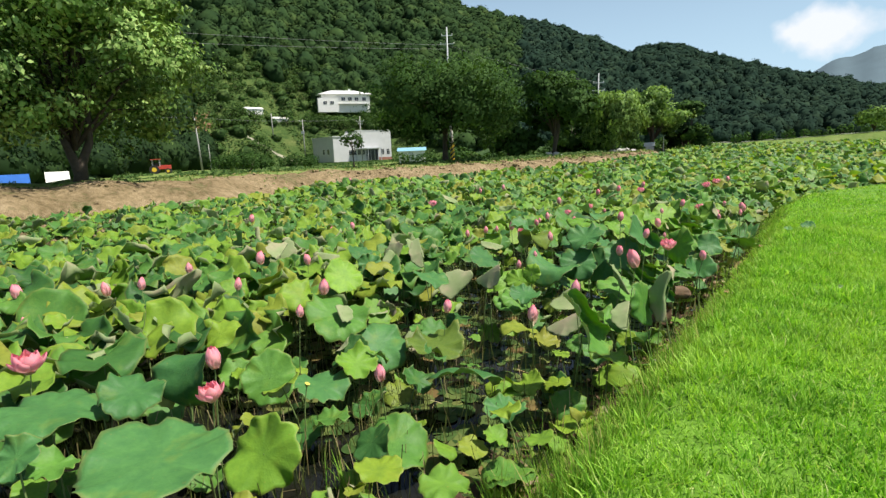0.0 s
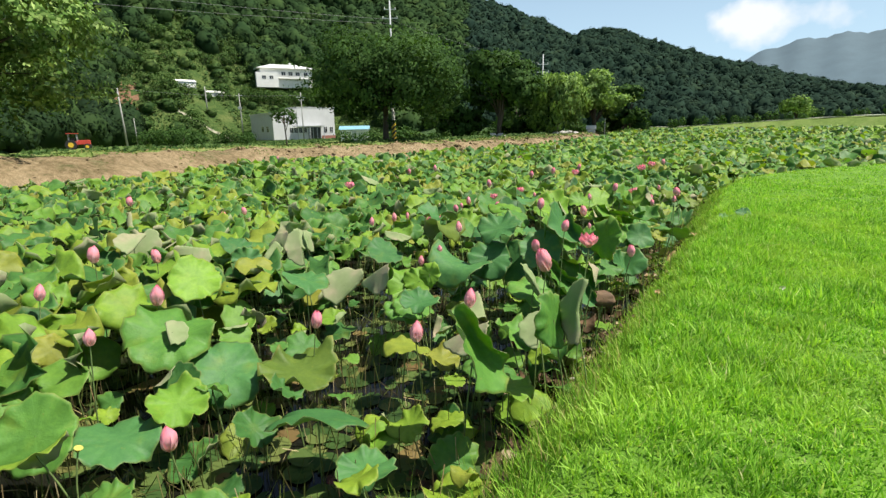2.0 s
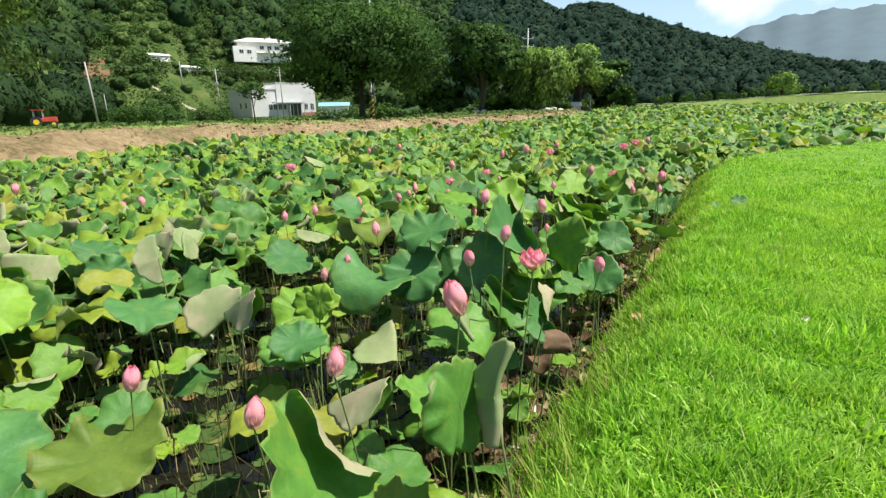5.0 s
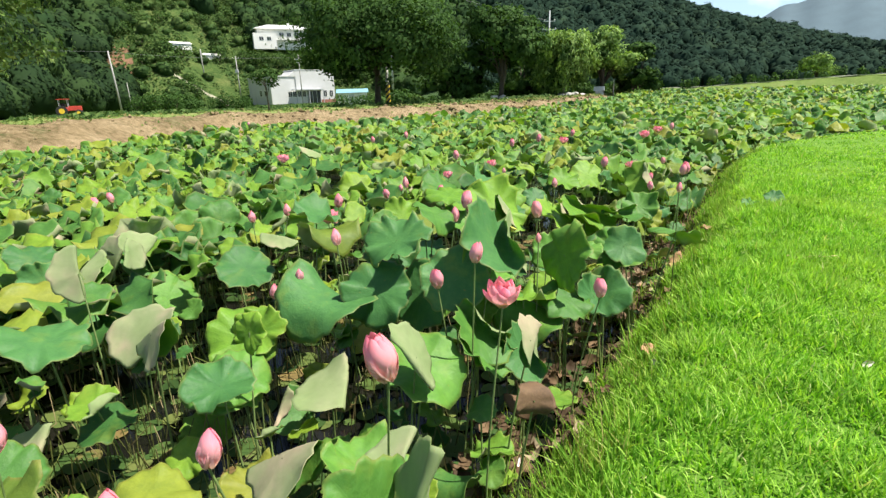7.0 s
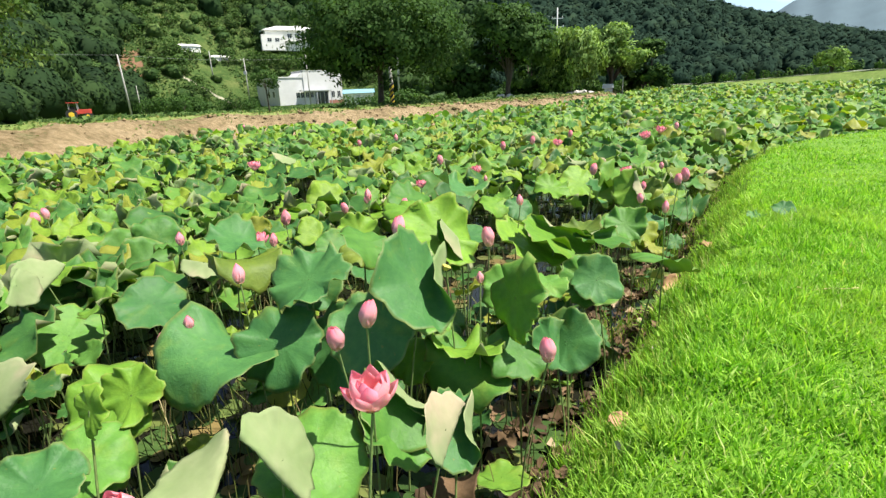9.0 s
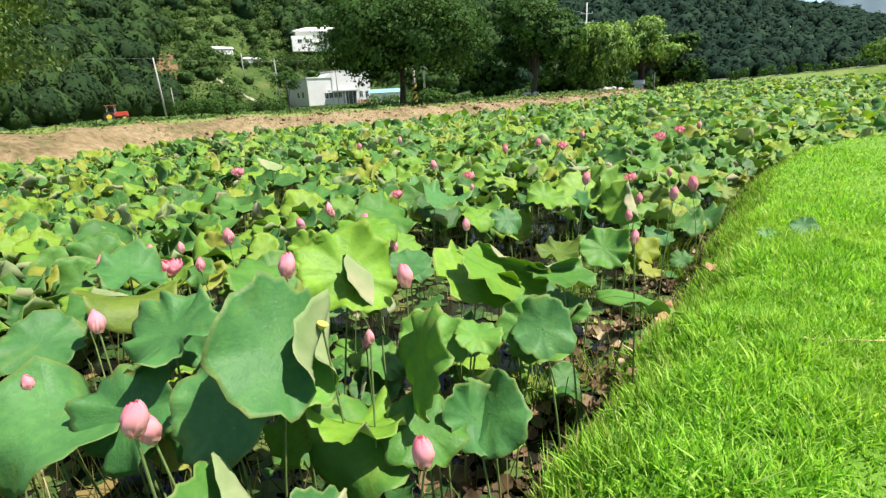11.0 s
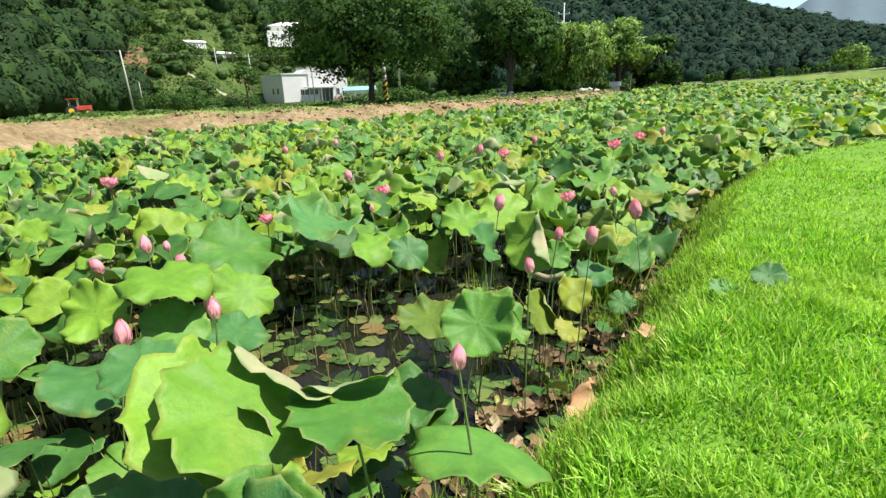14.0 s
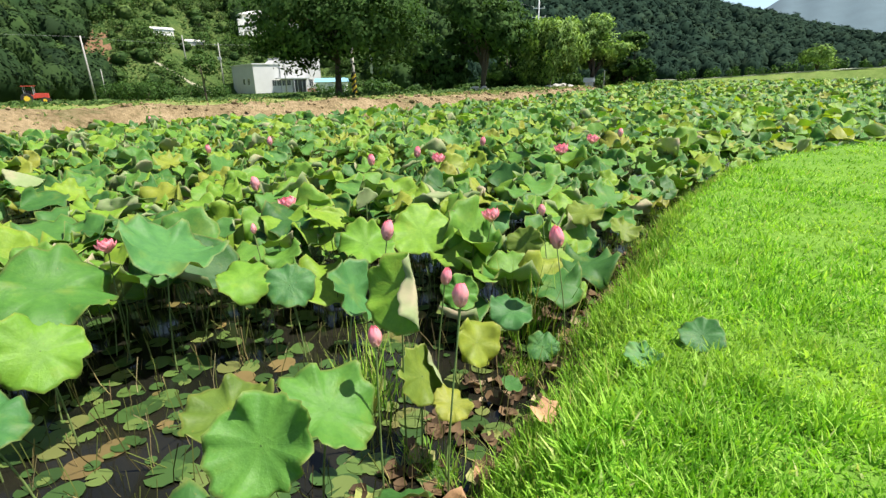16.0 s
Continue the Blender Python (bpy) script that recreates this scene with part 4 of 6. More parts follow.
def lotus_leaf(x, y, z, r, shape=0, yaw=0.0, tilt=0.0, lean=0.0, label="", tone=5):
    """A standing leaf: its stalk top at (x, y, z), its radius, tilted by so many degrees towards the compass heading lean (from +y, clockwise)."""
    kind = 0 if shape < len(FLAT) else 1 if shape < len(FLAT) + len(CURL) else 2
    ob = thing("lotus_leaf", label or LABELS[kind], "lotus leaf", pose(x, y, z), group="lotus leaves")
    h = math.pi / 2 - radians(lean)
    M = turns(None, np.zeros((1, 3)), np.array([radians(yaw)]), np.array([radians(tilt)]), np.array([h]), [r])[0]
    part("blade", LEAF_MESH[tone][shape], ob, m=Matrix(M.tolist()))
    sd = int(abs(x * 131 + y * 977))
    rng = np.random.default_rng(sd)
    part("stalk", stalk_mesh(rng.uniform(-0.16, 0.16), rng.uniform(-0.16, 0.16), z, sd), ob)
    PLACED.append((x, y, r))
    return ob


def petal_shape(width=0.5, bend=0.5, close=0.0):
    """A boat-shaped petal of length 1 along +z, its inner side towards -x."""
    V, UV, T, nu, nv = [], [], [], 6, 8
    for i in range(nv + 1):
        s = i / nv
        w = width * math.sin(math.pi * min(1, s * 0.93 + 0.07)) ** 0.6 * (1 if s < 0.55 else 1 - 0.2 * (s - 0.55))
        if i == nv:
            w = 0.16 * width
        for j in range(nu + 1):
            u = j / nu * 2 - 1
            x = bend * math.sin(math.pi * s * 0.62) - close * s * s - 0.5 * w * (1 - math.cos(u * 1.2))
            V.append((x, 0.5 * w * math.sin(u * 1.2) / math.sin(1.2) * 1.0, s - 0.06 * s * u * u))
            UV.append((j / nu, s))
    for i in range(nv):
        for j in range(nu):
            p = i * (nu + 1) + j
            T += [(p, p + 1, p + nu + 2), (p, p + nu + 2, p + nu + 1)]
    return tri_mesh("petal", np.array(V), np.array(T), M_PETAL, np.array(UV), None, True)


PETAL_SHUT = petal_shape(0.62, 0.36, 0.34)
PETAL_HALF = petal_shape(0.68, 0.42, 0.18)
PETAL_OPEN = petal_shape(0.62, 0.38, 0.06)
_b = bmesh.new()
bmesh.ops.create_cone(_b, cap_ends=True, segments=14, radius1=0.45, radius2=1.0, depth=1.0)
bmesh.ops.bevel(_b, geom=_b.edges[:], offset=0.08, segments=2, affect="EDGES")
POD_MESH = bm_mesh("seed_pod", _b, M_POD)


def lotus_flower(x, y, z, size, openness=0.0, lean=0.0, yaw=0.0, label=""):
    """A bud (openness 0), half-open (1) or open (2) flower of height size whose foot is at (x, y, z), on its own stalk."""
    names = ("closed pink lotus bud on a tall stalk", "half-open pink lotus flower above the leaves", "open pink lotus flower with a yellow heart")
    ob = thing("lotus_flower", label or names[int(openness)], "lotus flower", pose(x, y, z), group="lotus flowers")
    M0 = Matrix.Rotation(radians(lean), 4, "Y") if lean else Matrix.Identity(4)
    M0 = Matrix.Rotation(radians(yaw), 4, "Z") @ M0
    if openness == 0:
        layers = ((5, PETAL_SHUT, 1.0, 2, 0.0), (4, PETAL_SHUT, 0.9, 0, 0.5))
    elif openness == 1:
        layers = ((6, PETAL_SHUT, 1.0, 9, 0.0), (5, PETAL_SHUT, 0.95, 3, 0.5))
    else:
        layers = ((6, PETAL_OPEN, 0.95, 26, 0.0), (6, PETAL_HALF, 1.0, 14, 0.4), (5, PETAL_HALF, 0.9, 7, 0.2))
        part("seed_pod", POD_MESH, ob, "yellow seed pod", M0 @ Matrix.Translation((0, 0, size * 0.3)) @ Matrix.Scale(size * 0.16, 4))
    for n, me, s, out, ph in layers:
        for i in range(n):
            a = (i + ph) * 2 * math.pi / n
            m = M0 @ Matrix.Rotation(a, 4, "Z") @ Matrix.Rotation(radians(out), 4, "Y") @ Matrix.Scale(size * s * (1 + 0.06 * math.sin(7 * a + x)), 4)
            part("petal", me, ob, m=m)
    sd = int(abs(x * 311 + y * 77)) + 5
    rng = np.random.default_rng(sd)
    part("stalk", stalk_mesh(rng.uniform(-0.12, 0.12), rng.uniform(-0.12, 0.12), z, sd, 0.0055), ob)
    return ob


# leaves set one by one
lotus_leaf(-1.97, 2.70, 0.88, 0.44, 0, 0, 4, 97, tone=0)
lotus_leaf(-1.62, 3.39, 0.46, 0.30, 1, 67, 57, 191, tone=2)
lotus_leaf(-2.54, 3.33, 1.01, 0.23, 2, 134, 21, 125, tone=0)
lotus_leaf(-2.46, 3.90, 0.88, 0.32, 15, 201, 58, 204, tone=0)
lotus_leaf(-0.68, 3.79, 0.30, 0.29, 4, 268, 20, 163, tone=1)
lotus_leaf(-3.05, 3.16, 0.96, 0.36, 5, 335, 9, 68, tone=0)
lotus_leaf(-2.70, 2.74, 0.80, 0.14, 6, 42, 17, 111, tone=1)
lotus_leaf(-2.74, 2.57, 0.97, 0.14, 7, 109, 48, 180, tone=0)
lotus_leaf(-2.01, 4.51, 0.55, 0.27, 0, 176, 57, 164, tone=1)
lotus_leaf(-1.56, 4.63, 0.41, 0.28, 1, 243, 13, 113, tone=0)
lotus_leaf(-1.11, 5.56, 0.47, 0.35, 2, 310, 34, 150, tone=0)
lotus_leaf(-1.25, 4.95, 0.50, 0.22, 3, 17, 29, 142, tone=2)
lotus_leaf(-0.10, 4.62, 0.55, 0.36, 14, 84, 10, 14, tone=0)
lotus_leaf(-0.83, 5.07, 0.08, 0.19, 5, 151, 28, 150, tone=3)
lotus_leaf(0.27, 4.31, 0.30, 0.20, 6, 218, 6, 145, tone=0)
lotus_leaf(0.88, 4.49, 0.23, 0.18, 7, 285, 38, 182, tone=1)
lotus_leaf(1.04, 4.59, 1.03, 0.33, 12, 138, 56, 106, tone=1)
lotus_leaf(-1.27, 8.09, 0.42, 0.23, 1, 59, 49, 160, tone=0)
lotus_leaf(-1.63, 5.68, 0.80, 0.39, 2, 126, 25, 138, tone=1)
lotus_leaf(-0.46, 5.57, 0.43, 0.35, 3, 193, 10, 140, tone=3)
lotus_leaf(1.81, 4.74, 1.22, 0.24, 17, 260, 100, 88, "lotus leaf flipped by the wind, pale underside showing", tone=1)
lotus_leaf(1.67, 4.83, 1.13, 0.23, 5, 327, 75, 128, tone=1)
lotus_leaf(2.38, 5.69, 0.98, 0.11, 15, 34, 70, 162, "withered brown lotus leaf hanging from its stalk", tone=4)
lotus_leaf(0.21, 6.36, 1.10, 0.22, 18, 101, 113, 45, "lotus leaf flipped by the wind, pale underside showing", tone=1)
lotus_leaf(-1.34, 8.58, 0.91, 0.25, 19, 168, 111, 34, "lotus leaf flipped by the wind, pale underside showing", tone=1)
lotus_leaf(-0.99, 8.49, 1.05, 0.21, 20, 235, 125, 290, "lotus leaf flipped by the wind, pale underside showing", tone=1)
lotus_leaf(0.36, 8.62, 1.08, 0.19, 17, 302, 138, 349, "lotus leaf flipped by the wind, pale underside showing", tone=1)
lotus_leaf(-3.24, 8.23, 1.11, 0.23, 18, 9, 139, 314, "lotus leaf flipped by the wind, pale underside showing", tone=1)
lotus_leaf(-1.54, 5.58, 0.85, 0.14, 19, 76, 147, 309, "lotus leaf flipped by the wind, pale underside showing", tone=1)
lotus_leaf(0.77, 6.42, 1.06, 0.13, 5, 143, 73, 212, tone=2)
lotus_leaf(0.66, 6.16, 0.85, 0.20, 6, 210, 17, 161, tone=0)
lotus_leaf(-1.69, 8.07, 0.86, 0.21, 7, 277, 62, 151, tone=0)
lotus_leaf(-1.78, 6.67, 1.03, 0.28, 0, 344, 44, 139, tone=2)
lotus_leaf(-0.55, 6.51, 1.02, 0.25, 1, 51, 17, 102, tone=0)
lotus_leaf(-0.22, 6.99, 0.79, 0.27, 20, 118, 132, 21, "lotus leaf flipped by the wind, pale underside showing", tone=1)
lotus_leaf(-1.54, 8.33, 0.86, 0.29, 17, 185, 146, 3, "lotus leaf flipped by the wind, pale underside showing", tone=1)
lotus_leaf(-0.86, 8.07, 1.13, 0.20, 18, 252, 112, 263, "lotus leaf flipped by the wind, pale underside showing", tone=1)
lotus_leaf(0.59, 6.52, 0.70, 0.23, 5, 319, 29, 145, tone=1)
lotus_leaf(1.08, 6.76, 0.52, 0.12, 6, 26, 62, 215, tone=3)
lotus_leaf(1.80, 6.02, 1.06, 0.21, 19, 93, 121, 273, "lotus leaf flipped by the wind, pale underside showing", tone=1)
lotus_leaf(2.20, 6.55, 0.93, 0.24, 12, 126, 43, 125, tone=1)
lotus_leaf(2.46, 6.18, 1.05, 0.17, 20, 227, 111, 298, "lotus leaf flipped by the wind, pale underside showing", tone=1)
lotus_leaf(1.72, 5.47, 0.80, 0.20, 17, 294, 143, 46, "lotus leaf flipped by the wind, pale underside showing", tone=1)
lotus_leaf(1.54, 5.60, 0.68, 0.23, 3, 1, 28, 109, tone=1)
lotus_leaf(1.10, 5.76, 0.66, 0.27, 18, 68, 141, 63, "lotus leaf flipped by the wind, pale underside showing", tone=1)
lotus_leaf(-0.66, 6.23, 0.31, 0.27, 19, 135, 136, 32, "lotus leaf flipped by the wind, pale underside showing", tone=1)
lotus_leaf(2.51, 6.56, 0.40, 0.14, 15, 202, 19, 248, "withered brown lotus leaf hanging from its stalk", tone=4)
lotus_leaf(0.66, 6.88, 0.85, 0.19, 7, 269, 53, 192, tone=2)
lotus_leaf(-0.67, 8.20, 0.62, 0.29, 0, 336, 35, 140, tone=1)
lotus_leaf(-1.88, 8.26, 1.03, 0.22, 1, 43, 36, 127, tone=0)
lotus_leaf(0.53, 6.89, 0.79, 0.27, 2, 110, 38, 170, tone=2)
lotus_leaf(1.11, 7.04, 1.02, 0.38, 15, 177, 16, 124, tone=0)
lotus_leaf(1.84, 6.25, 0.87, 0.27, 4, 244, 23, 151, tone=1)
lotus_leaf(0.51, 6.53, 0.63, 0.25, 5, 311, 24, 118, tone=1)
lotus_leaf(1.24, 6.41, 0.68, 0.24, 20, 18, 161, 42, "lotus leaf flipped by the wind, pale underside showing", tone=3)
lotus_leaf(2.36, 6.96, 1.43, 0.33, 12, 72, 48, 122, tone=0)
lotus_leaf(1.83, 7.09, 0.98, 0.27, 0, 152, 62, 220, tone=0)
lotus_leaf(2.21, 6.50, 0.84, 0.26, 8, 60, 40, 103, tone=1)
lotus_leaf(2.52, 6.58, 0.75, 0.22, 12, 72, 48, 134, tone=0)
lotus_leaf(2.62, 7.05, 0.84, 0.29, 15, 353, 34, 164, tone=1)
lotus_leaf(3.58, 7.68, 1.12, 0.19, 4, 60, 50, 191, tone=0)
lotus_leaf(2.92, 7.17, 1.23, 0.26, 5, 127, 74, 247, tone=1)
lotus_leaf(3.17, 7.19, 0.88, 0.19, 6, 194, 54, 136, tone=0)
lotus_leaf(1.65, 7.27, 1.37, 0.26, 7, 261, 33, 211, tone=0)
lotus_leaf(0.18, 8.06, 0.93, 0.27, 0, 328, 30, 133, tone=0)
lotus_leaf(2.62, 7.78, 1.43, 0.24, 17, 35, 107, 290, "lotus leaf flipped by the wind, pale underside showing", tone=1)
lotus_leaf(3.38, 8.15, 1.29, 0.32, 8, 51, 26, 118, tone=2)
lotus_leaf(4.31, 9.14, 1.12, 0.21, 3, 169, 48, 184, tone=1)
lotus_leaf(1.86, 8.15, 1.26, 0.18, 5, 303, 25, 161, tone=3)
lotus_leaf(2.35, 7.20, 1.28, 0.30, 12, 84, 41, 130, tone=1)
lotus_leaf(2.47, 7.73, 1.49, 0.29, 7, 77, 50, 147, tone=2)
lotus_leaf(2.07, 6.90, 1.17, 0.26, 0, 144, 45, 189, tone=0)
lotus_leaf(1.58, 7.52, 1.23, 0.24, 1, 211, 27, 189, tone=0)
lotus_leaf(1.50, 7.04, 1.05, 0.27, 2, 278, 47, 189, tone=0)
lotus_leaf(2.59, 7.07, 0.94, 0.24, 3, 345, 19, 22, tone=2)
lotus_leaf(3.25, 7.20, 0.90, 0.22, 4, 52, 50, 239, tone=0)
lotus_leaf(2.92, 7.08, 0.90, 0.21, 5, 119, 25, 161, tone=1)
lotus_leaf(3.55, 7.74, 1.08, 0.22, 6, 186, 45, 180, tone=1)
lotus_leaf(2.95, 7.57, 1.11, 0.20, 7, 253, 44, 168, tone=1)
lotus_leaf(3.22, 8.21, 1.22, 0.34, 10, 165, 25, 105, tone=2)
lotus_leaf(3.77, 8.14, 1.26, 0.25, 8, 93, 8, 88, tone=1)
lotus_leaf(4.25, 8.12, 1.11, 0.27, 14, 94, 17, 88, tone=1)
lotus_leaf(4.01, 9.57, 0.96, 0.21, 3, 161, 15, 190, tone=3)
lotus_leaf(1.94, 7.77, 1.44, 0.22, 4, 228, 32, 108, tone=1)
lotus_leaf(2.17, 9.81, 1.21, 0.30, 5, 295, 13, 140, tone=2)
lotus_leaf(0.86, 8.16, 1.39, 0.25, 6, 2, 21, 108, tone=0)
lotus_leaf(1.00, 7.93, 1.30, 0.30, 15, 69, 8, 43, tone=3)
lotus_leaf(2.73, 8.54, 1.25, 0.17, 0, 136, 20, 158, tone=0)
lotus_leaf(3.20, 7.54, 1.16, 0.13, 1, 203, 21, 171, tone=1)
lotus_leaf(2.27, 7.09, 0.88, 0.15, 2, 270, 44, 203, tone=2)
lotus_leaf(3.02, 8.08, 0.85, 0.24, 3, 337, 11, 109, tone=0)
lotus_leaf(1.74, 9.55, 0.62, 0.38, 4, 44, 10, 70, tone=0)
lotus_leaf(2.59, 9.79, 0.79, 0.23, 5, 111, 20, 140, tone=0)
lotus_leaf(2.25, 9.65, 0.89, 0.23, 6, 178, 33, 141, tone=1)
lotus_leaf(1.55, 9.89, 0.95, 0.25, 7, 245, 49, 176, tone=2)
lotus_leaf(1.41, 9.24, 0.99, 0.21, 0, 312, 42, 140, tone=1)
lotus_leaf(2.35, 10.60, 0.78, 0.28, 1, 19, 46, 132, tone=2)
lotus_leaf(2.16, 11.07, 1.04, 0.43, 2, 86, 28, 122, tone=1)
lotus_leaf(2.74, 11.67, 1.12, 0.41, 3, 153, 25, 99, tone=0)
lotus_leaf(3.31, 11.80, 0.79, 0.25, 4, 220, 28, 147, tone=2)
lotus_leaf(3.70, 11.82, 0.71, 0.23, 5, 287, 49, 160, tone=0)
lotus_leaf(4.47, 10.60, 1.13, 0.22, 6, 354, 57, 107, tone=0)
lotus_leaf(4.45, 9.66, 0.90, 0.26, 7, 61, 29, 126, tone=1)
lotus_leaf(4.81, 10.27, 1.24, 0.24, 10, 126, 63, 207, tone=2)
lotus_leaf(4.91, 10.45, 0.57, 0.22, 8, 30, 56, 126, tone=3)
lotus_leaf(5.70, 11.56, 0.50, 0.21, 2, 262, 22, 164, tone=0)
lotus_leaf(6.85, 13.59, 0.45, 0.30, 3, 329, 36, 180, tone=0)
lotus_leaf(5.81, 13.73, 0.78, 0.25, 4, 36, 35, 199, tone=0)
lotus_leaf(5.97, 11.47, 0.18, 0.15, 5, 103, 42, 195, tone=0)
lotus_leaf(5.23, 11.37, 0.77, 0.16, 6, 170, 52, 183, tone=1)
lotus_leaf(4.35, 12.48, 0.87, 0.30, 7, 237, 31, 167, tone=2)
lotus_leaf(4.90, 12.89, 0.88, 0.36, 0, 304, 34, 176, tone=2)
lotus_leaf(6.02, 12.62, 0.79, 0.19, 1, 11, 66, 205, tone=3)
lotus_leaf(6.92, 13.47, 0.89, 0.25, 2, 78, 15, 210, tone=3)
lotus_leaf(7.38, 13.38, 0.67, 0.19, 3, 145, 37, 157, tone=3)
lotus_leaf(1.72, 15.01, 0.94, 0.24, 4, 212, 45, 149, tone=2)
lotus_leaf(-0.59, 14.68, 1.33, 0.25, 18, 279, 143, 306, "lotus leaf flipped by the wind, pale underside showing", tone=1)
lotus_leaf(-3.43, 8.70, 1.00, 0.28, 19, 85, 112, 329, label="lotus leaf flipped by the wind, pale underside showing")
lotus_leaf(-2.38, 8.01, 1.00, 0.24, 20, 64, 110, 322, label="lotus leaf flipped by the wind, pale underside showing")
lotus_leaf(-0.73, 7.20, 1.22, 0.21, 17, 7, 107, 348, label="lotus leaf flipped by the wind, pale underside showing")
lotus_leaf(4.26, 13.38, 1.10, 0.19, 18, 35, 84, 311, label="lotus leaf flipped by the wind, pale underside showing")

# the rest of the field
def in_pond(x, y, margin=0.0):
    return (grass_side(x, y) < -0.25 - margin) & (bank_side(x, y) < -0.2 - margin) & (levee_side(x, y) < -0.5 - margin)


def open_water(x, y):
    """The clearing near the lawn where only floating pads grow: 1 inside, 0 outside."""
    return np.exp(-(((x - 3.3) / 2.6) ** 2 + ((y - 10.75) / 2.25) ** 2) ** 2)


def lotus_field():
    rng = np.random.default_rng(21)
    near, mid, far = [], [], []
    hx = np.array([p[0] for p in PLACED] or [99.0])
    hy = np.array([p[1] for p in PLACED] or [99.0])
    hr = np.array([p[2] for p in PLACED] or [0.1])
    n = 90000
    D = 0.5 + 140 * rng.uniform(0, 1, n) ** 2.1
    A = np.radians(rng.uniform(-75, 58, n))
    T0 = rng.uniform(0, 1, n)
    X, Y = -1.0 + 4.5 * T0 + D * np.sin(A), 1.0 + 6.0 * T0 + D * np.cos(A)
    ok = in_pond(X, Y) & (Y > 0.3 - 0.5 * X - 2) & (rng.uniform(0, 1, n) > open_water(X, Y) * 1.05)
    X, Y, D = X[ok], Y[ok], D[ok]
    E, W = -grass_side(X, Y), wobble(X, Y, 0.8)
    W = W + 10.0 * smooth(35, 105, D) * smooth(5, 30, X)
    cell = set()
    for x, y, d, e, w in zip(X.tolist(), Y.tolist(), D.tolist(), E.tolist(), W.tolist()):
        gap = 0.215 + 0.0075 * d
        key = (int(x / gap), int(y / gap), int(d / 20))
        if key in cell or (d < 16 and (np.hypot(hx - x, hy - y) < hr * 0.7 + 0.1).any()):
            continue
        cell.add(key)
        z = 0.42 + 0.5 * min(1.0, e / 1.6) * rng.uniform(0.5, 1.1) + 0.07 * w
        if rng.uniform() < 0.13:
            z *= 0.55
        r = (0.15 + 0.20 * rng.uniform() ** 1.3) * (1.0 + 0.004 * d)
        if d < 9 and e < 3.6 and y < 13:
            if rng.uniform() < (0.42 if y > 5.2 else 0.62):
                continue
            z, r = rng.uniform(0.1, 0.62), rng.uniform(0.08, 0.21)
        if d < 9 and e < 6.0:
            near.append((x, y, z, r, e))
        elif d < 22:
            mid.append((x, y, z, r))
        else:
            far.append((x, y, z, r))
    # the leaves nearest the lawn stand as objects of their own, the others join the field
    near.sort(key=lambda q: q[4])
    mid += [q[:4] for q in near[240:]]
    near = [q[:4] for q in near[:240]]
    for x, y, z, r in near:
        q = rng.uniform()
        s = rng.integers(0, 8) if q < 0.74 else rng.integers(8, 13) if q < 0.88 else rng.integers(14, 17)
        lotus_leaf(x, y, z, r, int(s), rng.uniform(0, 360), rng.uniform(4, 42) if q < 0.74 else rng.uniform(10, 50), rng.uniform(0, 360))
    chunks, stalks = [], []
    for recs, shapes, tilt in ((mid, LOW_SHAPES, 0.75), (far, FAR_SHAPES, 0.8)):
        R = np.array(recs)
        kind = rng.integers(0, len(shapes), len(R))
        for k, (V, T, UV, MI) in enumerate(shapes):
            P = R[kind == k]
            q = rng.uniform(0, 1, len(P))
            flip = q < 0.03
            facing = np.where(rng.uniform(0, 1, len(P)) < 0.6, rng.normal(-1.57, 0.8, len(P)), rng.uniform(0, 6.28, len(P)))
            lean = np.where(flip, rng.uniform(0.3, 2.4, len(P)), facing)
            M = turns(rng, P[:, :3], rng.uniform(0, 6.28, len(P)), np.where(flip, rng.uniform(1.25, 1.7, len(P)), rng.uniform(0.05, tilt, len(P)) + (q > 0.74) * 0.45), lean, P[:, 3])
            M[flip, :3, 0] *= 0.5
            chunks.append(scatter(V, T, M, UV, MI))
    V, T, U, I = merged(chunks)
    thing("lotus_field", "dense field of standing green lotus leaves in the pond", "lotus leaves", kind="stuff", data=tri_mesh("lotus_field", V, T, [M_LOTUS_FIELD, M_UNDER], U, I, True))
    sv, st = tube([(0.1, 0.05, -1), (-0.03, 0.02, -0.45), (0, 0, 0)], [1, 0.9, 0.8], 3, False)
    P = np.array(mid)
    M = turns(rng, P[:, :3], rng.uniform(0, 6.28, len(P)), np.zeros(len(P)), np.zeros(len(P)), np.ones(len(P)))
    M[:, 2, 2] = P[:, 2] + 0.2
    centre = np.repeat(np.array([(0.1, 0.05, -1), (-0.03, 0.02, -0.45), (0, 0, 0.0)]), 3, axis=0)
    ring = sv - centre
    V, T, _, _ = scatter(centre + ring * 0.007, st, M)
    thing("lotus_stalks", "crowded green and brown lotus stalks under the leaves", "stalks", kind="stuff", data=tri_mesh("lotus_stalks", V, T, M_STALK))


lotus_field()


